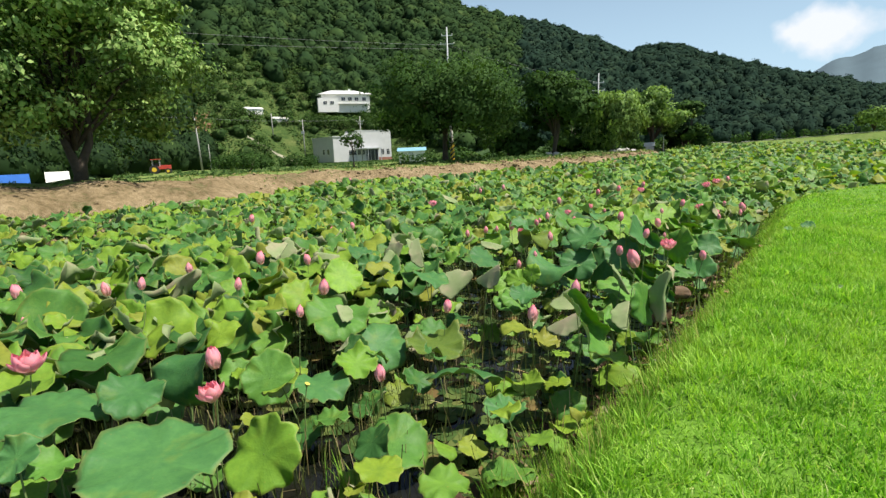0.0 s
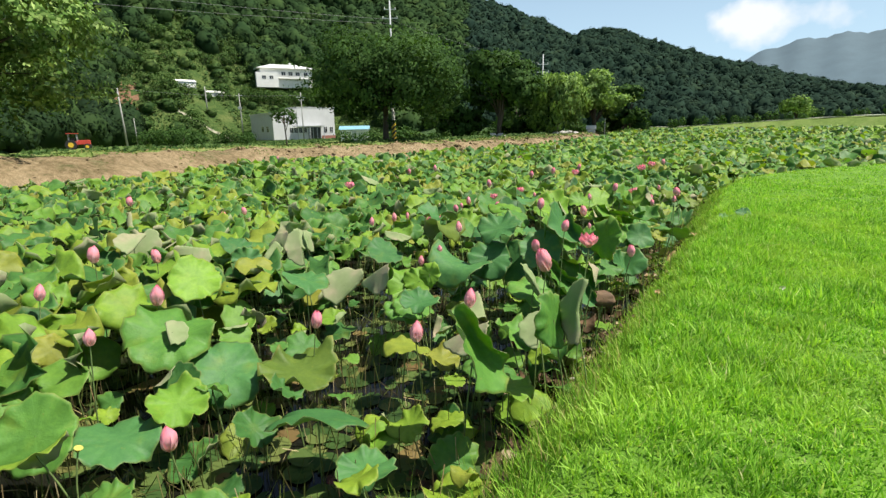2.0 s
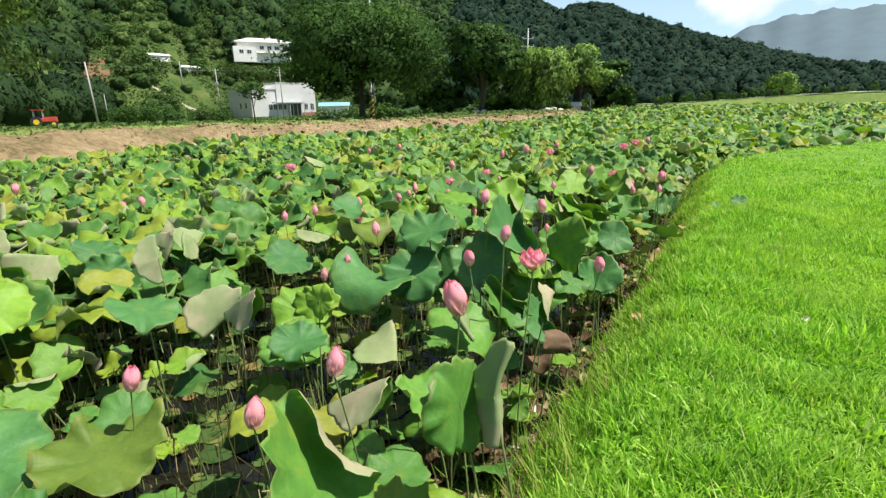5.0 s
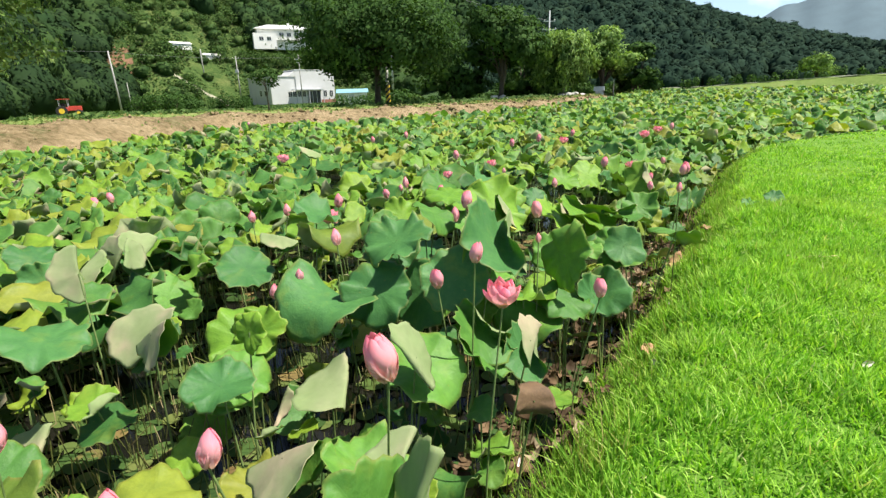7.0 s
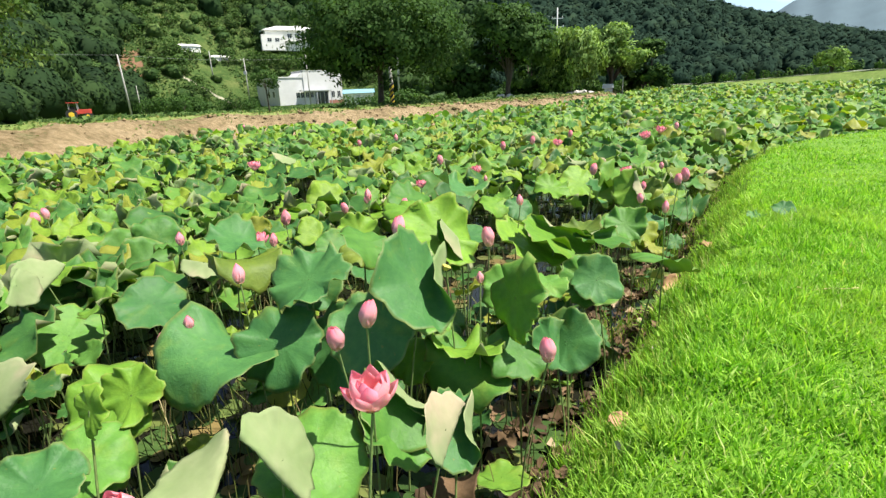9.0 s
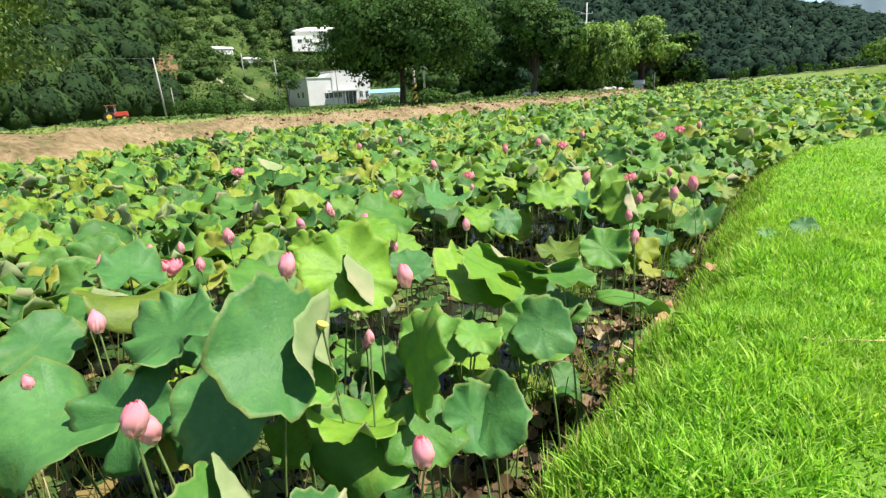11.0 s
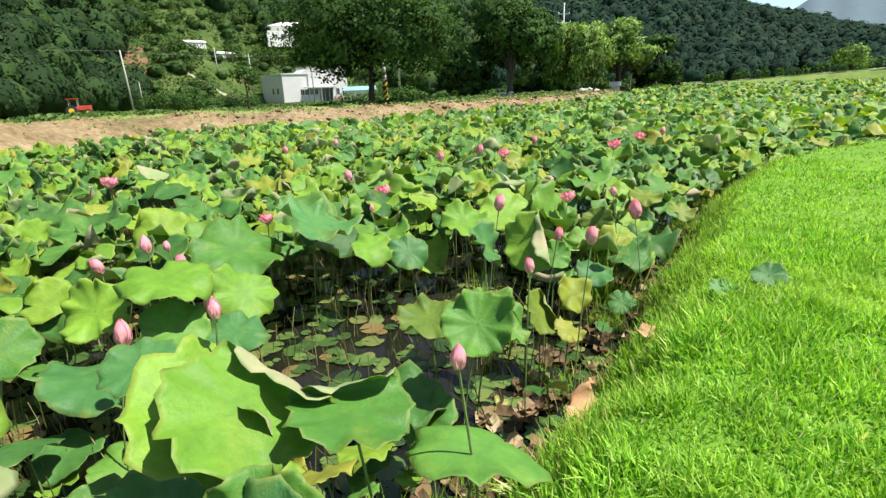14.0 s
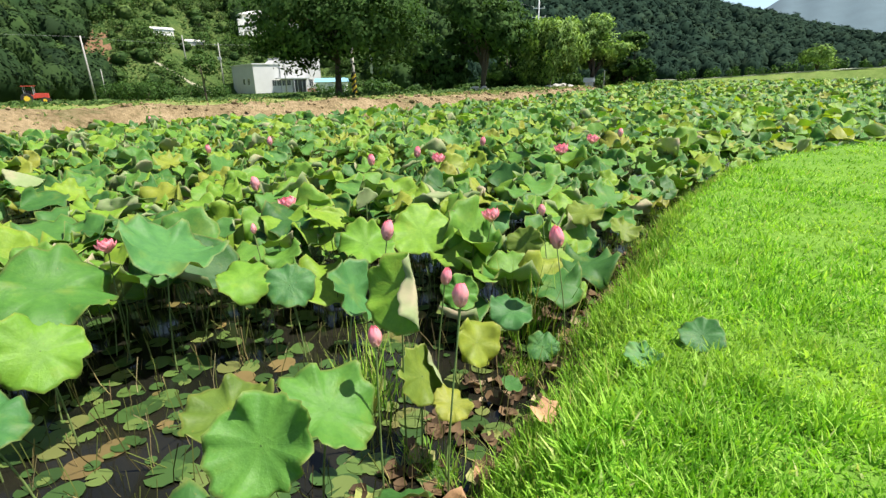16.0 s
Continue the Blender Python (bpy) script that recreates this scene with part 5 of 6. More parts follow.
def floating_pads():
    rng = np.random.default_rng(31)
    th = np.linspace(0.18, 2 * np.pi - 0.18, 13)
    V = np.vstack([[(0, 0, 0.004)], np.stack([np.cos(th), np.sin(th), 0.03 * np.sin(3 * th)], 1)])
    T = np.array([(0, i, i + 1) for i in range(1, 13)])
    n = 16000
    D = 0.5 + 16 * rng.uniform(0, 1, n) ** 1.3
    A = np.radians(rng.uniform(-60, 58, n))
    X, Y = 1.5 + D * np.sin(A), 2.6 + D * np.cos(A)
    ok = in_pond(X, Y, -0.1) & (rng.uniform(0, 1, n) < 0.34 + 0.26 * open_water(X, Y))
    pos = np.stack([X, Y, 0.006 + 0.012 * rng.uniform(0, 1, n)], 1)[ok]
    size = 0.035 + 0.10 * rng.uniform(0, 1, len(pos)) ** 1.4
    k = len(pos)
    M = turns(rng, pos, rng.uniform(0, 6.28, k), rng.uniform(0, 0.10, k), rng.uniform(0, 6.28, k), np.array(size))
    clear = np.argsort((pos[:, 0] - 3.4) ** 2 + (pos[:, 1] - 10.6) ** 2)[:280]
    rest = np.ones(k, bool)
    rest[clear] = False
    pad = tri_mesh("floating_leaf", V, T, M_PAD_ONE, smooth=True)
    for i in clear:
        thing("floating_leaf", "round floating leaf on the dark water", "floating leaf", Matrix(M[i].tolist()), "floating leaves", data=pad)
    V, T, _, _ = scatter(V, T, M[rest])
    thing("floating_pads", "small round floating leaves, green, yellow and brown", "water plants", kind="stuff", data=tri_mesh("floating_pads", V, T, M_PAD))


floating_pads()


def broken_stalks():
    """Dead and leaning stalks, old and new, between the leaves."""
    rng = np.random.default_rng(33)
    V, T = tube([(0, 0, 0), (0.03, 0.02, 0.5), (-0.02, 0.01, 1)], [1, 1, 1], 3, False)
    ring = V - np.repeat([(0, 0, 0), (0.03, 0.02, 0.5), (-0.02, 0.01, 1.0)], 3, axis=0)
    base = V - ring
    n = 7600
    t = rng.uniform(0, 1, n)
    x, y = -3.5 + 9.5 * t + rng.uniform(-2.8, 2.2, n), 2.0 + 11 * t + rng.uniform(-2.2, 2.8, n)
    ok = in_pond(x, y, -0.15) & (rng.uniform(0, 1, n) > 0.5 * open_water(x, y))
    x, y = x[ok], y[ok]
    k = len(x)
    tilt = np.where(rng.uniform(0, 1, k) < 0.22, rng.uniform(0.5, 1.45, k), rng.uniform(0, 0.4, k))
    M = turns(rng, np.stack([x, y, np.full(k, -0.12)], 1), rng.uniform(0, 6.28, k), tilt, rng.uniform(0, 6.28, k), rng.uniform(0.2, 0.55, k))
    V, T, _, _ = scatter(base + ring * 0.0075, T, M)
    thing("broken_stalks", "leaning dead and green lotus stalks in the water", "stalks", kind="stuff", data=tri_mesh("broken_stalks", V, T, M_STICK))


broken_stalks()

# flowers and buds
lotus_flower(-1.88, 6.04, 0.95, 0.20, 0, -7, 175)
lotus_flower(-0.32, 5.75, 0.77, 0.16, 1, 13, 34)
lotus_flower(1.06, 5.12, 1.15, 0.15, 0, -11, 224)
lotus_flower(1.72, 5.28, 1.38, 0.20, 1, 11, 184)
lotus_flower(2.23, 5.74, 1.46, 0.14, 2, -2, 309)
lotus_flower(2.15, 6.26, 1.51, 0.12, 1, 8, 24)
lotus_flower(2.20, 7.49, 1.55, 0.14, 1, 11, 71)
lotus_flower(2.81, 7.66, 1.41, 0.14, 1, -6, 301)
lotus_flower(2.98, 6.53, 1.15, 0.13, 1, -2, 287)
lotus_flower(1.17, 7.40, 1.31, 0.13, 0, -9, 315)
lotus_flower(6.08, 11.57, 1.07, 0.20, 1, -9, 54)
lotus_flower(5.13, 9.82, 1.36, 0.13, 1, -0, 122)
lotus_flower(8.33, 17.65, 1.21, 0.20, 2, 1, 325)
lotus_flower(-3.20, 11.30, 0.87, 0.20, 1, 6, 2)
lotus_flower(4.65, 11.33, 1.26, 0.16, 1, -5, 196)
lotus_flower(-0.07, 9.11, 1.11, 0.13, 0, -0, 258)
lotus_flower(4.18, 8.01, 1.51, 0.09, 0, -0, 27)
lotus_flower(3.16, 8.47, 1.51, 0.09, 0, -7, 305)
lotus_flower(2.55, 14.67, 1.03, 0.20, 1, -4, 276)
lotus_flower(1.35, 10.32, 1.09, 0.14, 1, 14, 226)
lotus_flower(3.21, 13.83, 0.93, 0.19, 2, 5, 219)
lotus_flower(5.67, 12.77, 0.99, 0.16, 2, -5, 329)
lotus_flower(4.70, 9.75, 1.19, 0.11, 1, -1, 328)
lotus_flower(-1.97, 3.49, 1.11, 0.17, 1, -5, 312)
lotus_flower(-1.84, 3.18, 1.00, 0.15, 2, 8, 221)
lotus_flower(-3.58, 3.62, 1.03, 0.20, 2, -2, 51)
lotus_flower(-3.17, 7.24, 1.10, 0.20, 1, 8, 130)
lotus_flower(-1.79, 4.89, 1.04, 0.13, 0, 5, 48)
lotus_flower(-4.68, 6.01, 1.01, 0.19, 0, -12, 52)
lotus_flower(-4.38, 6.23, 1.02, 0.17, 0, 9, 64)
lotus_flower(-5.88, 5.98, 1.00, 0.20, 1, 11, 134)
lotus_flower(-4.09, 6.90, 1.07, 0.16, 0, 2, 126)
lotus_flower(-5.50, 12.28, 1.10, 0.20, 1, 3, 34)
lotus_flower(-2.46, 7.26, 1.07, 0.17, 1, -3, 337)
lotus_flower(-3.01, 6.10, 1.02, 0.16, 0, -9, 236)
lotus_flower(-0.80, 3.94, 0.77, 0.16, 0, -5, 108)
lotus_flower(-5.03, 5.16, 0.88, 0.14, 0, -13, 7)
lotus_flower(0.78, 9.76, 1.11, 0.18, 0, 13, 299)
lotus_flower(6.23, 18.66, 1.10, 0.20, 1, 8, 291)
lotus_flower(-1.09, 14.23, 1.13, 0.20, 2, 13, 57)
lotus_flower(-7.55, 31.67, 1.05, 0.20, 1, 2, 178)
lotus_flower(0.48, 9.42, 1.14, 0.11, 0, 2, 338)
lotus_flower(2.06, 10.21, 1.14, 0.13, 1, 7, 349)
lotus_flower(0.62, 5.14, 0.86, 0.17, 0, -11, 235)
lotus_flower(0.91, 7.18, 1.10, 0.10, 0, 5, 268)
lotus_flower(0.27, 9.30, 1.13, 0.14, 0, 3, 299)
lotus_flower(-2.57, 10.73, 1.08, 0.15, 1, -6, 334)
lotus_flower(0.68, 7.24, 0.94, 0.12, 0, -3, 216)
lotus_flower(1.94, 6.60, 1.23, 0.14, 1, 11, 253)
lotus_flower(2.51, 7.81, 0.95, 0.09, 0, -5, 83)
lotus_flower(0.87, 9.00, 1.09, 0.13, 0, -5, 226)
lotus_flower(4.81, 16.78, 1.15, 0.20, 1, 14, 324)
lotus_flower(5.18, 15.69, 1.19, 0.18, 2, -3, 144)
lotus_flower(9.53, 19.31, 1.15, 0.20, 1, 9, 102)
lotus_flower(0.88, 8.57, 1.20, 0.16, 2, -2, 5)
lotus_flower(2.26, 7.76, 0.85, 0.09, 0, -9, 194)
lotus_flower(2.42, 9.86, 0.93, 0.15, 0, 5, 221)
lotus_flower(1.60, 10.57, 1.18, 0.15, 0, -4, 342)
lotus_flower(2.20, 9.21, 1.01, 0.17, 0, 3, 56)
lotus_flower(1.51, 11.03, 1.05, 0.10, 1, -12, 351)
lotus_flower(5.08, 10.66, 1.14, 0.12, 1, 14, 331)
lotus_flower(6.18, 12.60, 1.09, 0.12, 1, 3, 112)
lotus_flower(0.37, 18.51, 1.11, 0.18, 1, -11, 93)
lotus_flower(2.24, 11.69, 1.11, 0.13, 2, -8, 334)
lotus_flower(4.04, 16.27, 1.10, 0.20, 1, 11, 280)
lotus_flower(7.28, 16.06, 1.23, 0.20, 2, -10, 86)
lotus_flower(1.29, 19.83, 1.10, 0.20, 1, -6, 341)
lotus_flower(3.25, 12.37, 1.05, 0.10, 0, -9, 285)


# ---- lawn ----
def grass_blades():
    rng = np.random.default_rng(41)
    # a blade: three narrow faces, bent over
    V = np.array([(-0.5, 0, 0), (0.5, 0, 0), (-0.42, 0.16, 0.55), (0.42, 0.16, 0.55), (0.0, 0.52, 1.0)])
    T = np.array([(0, 1, 3), (0, 3, 2), (2, 3, 4)])
    chunks = []
    # (points wanted, nearest, farthest, height, width)
    for n, r0, r1, tall, wide in ((250000, 0.0, 4.2, 0.112, 0.0085), (42000, 0.0, 5.5, 0.125, 0.0165), (190000, 4.2, 11.0, 0.095, 0.0145), (150000, 11.0, 30.0, 0.075, 0.026)):
        # strips along the walk
        t = rng.uniform(0, 1, n)
        cx, cy = 0.0 + 5.2 * t, 0.4 + 8.7 * t
        a = radians(30) + rng.uniform(-1.5, 1.5, n)
        d = np.sqrt(r0 * r0 + (r1 * r1 - r0 * r0) * rng.uniform(0, 1, n))
        x, y = cx + d * np.sin(a), cy + d * np.cos(a)
        # three blades in five stand in tufts and lean out of them
        tufts = max(1, n // 34)
        own = rng.integers(0, tufts, n)
        joined = rng.uniform(0, 1, n) < 0.5
        off = rng.normal(0, 0.032 + 0.003 * r1, (n, 2))
        x, y = np.where(joined, x[own] + off[:, 0], x), np.where(joined, y[own] + off[:, 1], y)
        out = np.arctan2(off[:, 1], off[:, 0])
        tall_tuft = rng.uniform(0.75, 1.45, tufts)[own]
        g = grass_side(x, y)
        weedy = (wide != 0.0165) | (wobble(x, y, 1.7, 5) + 0.5 * wobble(x, y, 6.0) > 0.1)
        ok = weedy & (g > -0.05 + 0.35 * rng.uniform(0, 1, n) ** 2) & (levee_side(x, y) < -1) & (y > 1.2)
        x, y, g, out, joined, tall_tuft = x[ok], y[ok], g[ok], out[ok], joined[ok], tall_tuft[ok]
        k = len(x)
        z = height(x, y) - 0.01
        clump = 0.78 + 0.42 * wobble(x, y, 3.1) + 0.28 * wobble(x, y, 9.0, 3)
        h = tall * rng.uniform(0.55, 1.25, k) * np.clip(clump, 0.42, 1.6) * (1 + 0.5 * np.exp(-g * 2.2)) * np.where(joined, tall_tuft, 0.8)
        M = turns(rng, np.stack([x, y, z], 1), rng.uniform(0, 6.28, k), rng.uniform(0.03, 0.9, k), np.where(joined, out, rng.uniform(0, 6.28, k)), np.ones(k))
        M[:, :3, 0] *= (wide * rng.uniform(0.7, 1.3, k))[:, None]
        M[:, :3, 1] *= h[:, None]
        M[:, :3, 2] *= h[:, None]
        chunks.append(scatter(V, T, M))
    V, T, _, _ = merged(chunks)
    thing("grass", "short bright green lawn grass", "grass", kind="stuff", data=tri_mesh("grass", V, T, M_GRASS))


grass_blades()


def waterside_grass():
    """Longer, sparser blades and stubble where the lawn meets the mud."""
    rng = np.random.default_rng(43)
    V = np.array([(-0.5, 0, 0), (0.5, 0, 0), (-0.4, 0.10, 0.5), (0.4, 0.10, 0.5), (0.0, 0.38, 1.0)])
    T = np.array([(0, 1, 3), (0, 3, 2), (2, 3, 4)])
    n = 150000
    t = rng.uniform(0, 1, n)
    x, y = -1.5 + 14 * t + rng.uniform(-1.2, 1.2, n), 0.6 + 20 * t + rng.uniform(-1.5, 1.5, n)
    g = grass_side(x, y) + 0.12 * wobble(x, y, 2.7)
    tuft = wobble(x, y, 3.4, 4) + 0.4 * wobble(x, y, 9.0)
    ok = (g > -0.6) & (g < 0.42) & (rng.uniform(0, 1, n) < np.where(g > -0.2, np.clip(0.05 + 0.9 * (g + 0.2) + np.where(y < 6, 0.3, 0.0), 0.04, 0.75), np.clip(tuft - 0.15, 0, 0.8))) & (tuft > -0.55)
    x, y = x[ok], y[ok]
    k = len(x)
    M = turns(rng, np.stack([x, y, np.maximum(height(x, y), -0.05) - 0.01], 1), rng.uniform(0, 6.28, k), rng.uniform(0.0, 0.6, k), rng.uniform(0, 6.28, k), np.ones(k))
    h = rng.uniform(0.06, 0.26, k) * np.where(y < 6, 1.5, 1.0) * (0.8 + 0.4 * wobble(x, y, 4.0)) * np.where(grass_side(x, y) < -0.2, 1.5, 1.0)
    M[:, :3, 0] *= rng.uniform(0.005, 0.010, k)[:, None]
    M[:, :3, 1] *= h[:, None]
    M[:, :3, 2] *= h[:, None]
    V, T, _, _ = scatter(V, T, M)
    thing("waterside_grass", "ragged longer grass along the pond edge", "grass", kind="stuff", data=tri_mesh("waterside_grass", V, T, M_TALL))


waterside_grass()


def litter():
    """Curled dead leaves on the mud of the edge and between the stalks."""
    rng = np.random.default_rng(44)
    chunks = []
    for v in range(3):
        V, T, U, I = leaf_shape(90 + v, 3, 9, 0.3, 0.25, two=False)
        n = 600
        t = rng.uniform(0, 1, n)
        x, y = -1.0 + 9 * t + rng.uniform(-1, 1, n), 1.4 + 13 * t + rng.uniform(-1, 1, n)
        g = grass_side(x, y)
        ok = (g > -0.8) & (g < 0.22 * rng.uniform(0, 1, n))
        x, y = x[ok], y[ok]
        k = len(x)
        M = turns(rng, np.stack([x, y, np.maximum(height(x, y), 0.0) + 0.02], 1), rng.uniform(0, 6.28, k), rng.uniform(0, 0.6, k), rng.uniform(0, 6.28, k), rng.uniform(0.025, 0.085, k))
        chunks.append(scatter(V, T, M, U, I))
    V, T, U, I = merged(chunks)
    thing("leaf_litter", "brown and tan dead leaves on the wet mud", "dead leaves", kind="stuff", data=tri_mesh("leaf_litter", V, T, M_LITTER, U, I, True))


litter()


def fallen_leaf(x, y, r, turn, seed, tilt=8):
    V, T, U, I = leaf_shape(seed, 5, 18, 0.12, 0.16, fold=(0.5, 0.4, 1.0, 1.8), two=True)
    me = tri_mesh("fallen_leaf", V * r, T, [M_DRYLEAF, M_DRYLEAF], U, I, True)
    thing("fallen_leaf", "dry orange-brown lotus leaf lying on the edge of the lawn", "dead leaf", pose(x, y, float(height(x, y)) + 0.07, tilt, 0, turn), group="fallen leaves", data=me)


fallen_leaf(5.08, 9.49, 0.17, 20, 101)
fallen_leaf(4.60, 9.38, 0.12, 80, 102)
fallen_leaf(5.66, 9.95, 0.13, 140, 103)
fallen_leaf(5.25, 9.97, 0.06, 40, 104, 50)
fallen_leaf(3.42, 6.70, 0.06, 10, 105)
fallen_leaf(3.45, 6.74, 0.05, 70, 106)

# two lotus leaves that have come up through the lawn
lotus_leaf(6.62, 10.18, 0.95, 0.13, 1, 30, 35, 200, "small lotus leaf growing up through the lawn", tone=0)
lotus_leaf(6.20, 10.05, 0.90, 0.10, 3, 120, 25, 190, "small lotus leaf growing up through the lawn", tone=0)

def levee_strip(name, label, category, mat, section):
    """A band along the top of the levee: section = (distance outwards, height over the ground)."""
    line = [Vector((84.0, 30.0)), Vector((72.0, 80.0)), Vector((62.0, 126.0)), Vector((79.0, 200.0))]
    V, T, m = [], [], len(section)
    for a, b in zip(line[:-1], line[1:]):
        out = Vector(((b - a).y, -(b - a).x)).normalized()
        for i in range(13):
            p = a.lerp(b, i / 12)
            for off, up in section:
                q = p + out * off
                V.append((q.x, q.y, max(0.0, float(height(q.x, q.y))) + up + 0.05 * math.sin(0.7 * q.y + off)))
            if i:
                k = len(V) - 2 * m
                for c in range(m):
                    d = (c + 1) % m
                    T += [(k + c, k + d, k + m + d), (k + c, k + m + d, k + m + c)]
    thing(name, label, category, kind="structure", data=tri_mesh(name, np.array(V), np.array(T), mat))


M_LEVEE = soil("mown levee grass", [(0.3, (0.17, 0.26, 0.06)), (0.55, (0.26, 0.36, 0.09)), (0.75, (0.36, 0.40, 0.15))], 0.35, 0.05)
levee_strip("levee", "mown pale green grass shoulder of the levee", "levee", M_LEVEE, ((-3.5, -0.15), (-1.0, 0.10), (1.2, 0.16), (3.0, 0.20), (6.0, 0.20), (9.0, -0.3), (3.0, -0.6)))
levee_strip("road", "pale concrete road along the top of the levee", "road", plain("pale road concrete", (0.36, 0.37, 0.28), 0.9, 0.4, 0.25), ((3.6, 0.16), (3.6, 0.29), (4.9, 0.29), (4.9, 0.16)))


def reed_clump(x, y, spread, n, tall, seed):
    """Upright grassy blades standing in the water among the lotus."""
    rng = np.random.default_rng(seed)
    V = np.array([(-0.5, 0, 0), (0.5, 0, 0), (-0.4, 0.08, 0.5), (0.4, 0.08, 0.5), (0.0, 0.3, 1.0)])
    T = np.array([(0, 1, 3), (0, 3, 2), (2, 3, 4)])
    P = np.stack([rng.normal(0, spread, n), rng.normal(0, spread, n), np.full(n, -0.1)], 1)
    M = turns(rng, P, rng.uniform(0, 6.28, n), rng.uniform(0, 0.35, n), rng.uniform(0, 6.28, n), np.ones(n))
    h = tall * rng.uniform(0.5, 1.1, n)
    M[:, :3, 0] *= rng.uniform(0.010, 0.018, n)[:, None]
    M[:, :3, 1] *= h[:, None]
    M[:, :3, 2] *= h[:, None]
    V, T, _, _ = scatter(V, T, M)
    thing("reed_clump", "clump of upright green reeds growing in the pond", "reeds", pose(x, y, 0), group="reed clumps", data=tri_mesh("reed_clump", V, T, M_TALL))


for k, (rx, ry, rs, rn, rt) in enumerate(((-0.95, 3.5, 0.09, 90, 0.45), (-2.4, 14.1, 0.55, 420, 1.15), (-3.5, 12.8, 0.45, 260, 1.1), (-3.2, 13.6, 0.4, 220, 1.1), (5.9, 11.95, 0.13, 130, 0.95), (4.5, 10.95, 0.12, 90, 0.8))):
    reed_clump(rx, ry, rs, rn, rt, 800 + k)


def dry_stalk(a, b, r):
    """A straw-coloured stalk lying in the grass."""
    P = [Vector(a).lerp(Vector(b), q / 6) + Vector((0, 0.02 * math.sin(q * 1.7), 0.01 * math.sin(q * 2.3))) for q in range(7)]
    V, T = tube([tuple(p) for p in P], [r * (1 - 0.08 * q) for q in range(7)], 6)
    thing("dry_stalk", "dry straw-coloured stalk lying on the lawn", "dry stalk", data=tri_mesh("dry_stalk", V, T, plain("straw", (0.52, 0.40, 0.20), 0.8, 20.0, 0.3), smooth=True))


dry_stalk((5.12, 7.87, 0.90), (5.62, 7.83, 0.90), 0.007)


def fallen_petal(x, y, turn, size=0.07):
    """A dropped petal, curled and bleached, lying on the ground."""
    thing("fallen_petal", "pale fallen lotus petal lying on the bank", "petal", pose(x, y, max(0.02, float(height(x, y))) + 0.05, 78, 12, turn) @ Matrix.Scale(size, 4), group="fallen petals", data=PETAL_PALE)


PETAL_PALE = petal_shape(0.6, 0.3, 0.1)
PETAL_PALE.materials[0] = plain("bleached petal", (0.78, 0.66, 0.60), 0.7, 30.0, 0.15)
for px, py, pt in ((3.31, 6.45, 20), (4.30, 5.99, 80), (2.42, 6.30, 140), (2.62, 6.18, 200), (2.85, 6.55, 310), (3.02, 6.90, 60), (3.99, 7.61, 110), (2.20, 5.85, 250), (4.75, 9.02, 170)):
    fallen_petal(px, py, pt)


def seed_head(x, y, z, size):
    """An old flower that has dropped its petals: a pod on its stalk."""
    ob = thing("lotus_seed_head", "yellow lotus seed head on a bare stalk", "seed head", pose(x, y, z), group="lotus seed heads")
    part("seed_pod", POD_MESH, ob, "yellow seed pod", Matrix.Rotation(radians(24), 4, "Y") @ Matrix.Scale(size, 4))
    part("stalk", stalk_mesh(0.05, -0.04, z, int(abs(x) * 100) + 7, 0.006), ob)


seed_head(2.50, 7.05, 1.48, 0.028)
seed_head(-1.55, 4.25, 0.60, 0.028)
lotus_flower(2.70, 7.10, 1.36, 0.07, 0, 4, 120)

# ---- buildings ----
def beam(parent, name, mat, x0, y0, z0, x1, y1, z1, bevel=0.0, label=""):
    return part(name, bm_mesh(name, box(x0, y0, z0, x1, y1, z1, bevel), mat), parent, label)


def window(parent, x, y, z, w, h, along="x", bars=1):
    """A window set into the face of a wall: frame, pane and glazing bars, standing a little proud of it."""
    t = 0.06
    if along == "x":
        f = beam(parent, "window", M_WHITE, x, y - t, z, x + w, y + 0.02, z + h, 0.01, "white window frame")
        beam(f, "pane", M_GLASS, x + 0.08, y - t - 0.012, z + 0.08, x + w - 0.08, y - t + 0.01, z + h - 0.08)
        for i in range(bars):
            c = x + w * (i + 1) / (bars + 1)
            beam(f, "glazing_bar", M_WHITE, c - 0.03, y - t - 0.03, z + 0.05, c + 0.03, y - t - 0.004, z + h - 0.05)
    else:
        f = beam(parent, "window", M_WHITE, x - t, y, z, x + 0.02, y + w, z + h, 0.01, "white window frame")
        beam(f, "pane", M_GLASS, x - t - 0.012, y + 0.08, z + 0.08, x - t + 0.01, y + w - 0.08, z + h - 0.08)
        for i in range(bars):
            c = y + w * (i + 1) / (bars + 1)
            beam(f, "glazing_bar", M_WHITE, x - t - 0.03, c - 0.03, z + 0.05, x - t - 0.004, c + 0.03, z + h - 0.05)
    return f


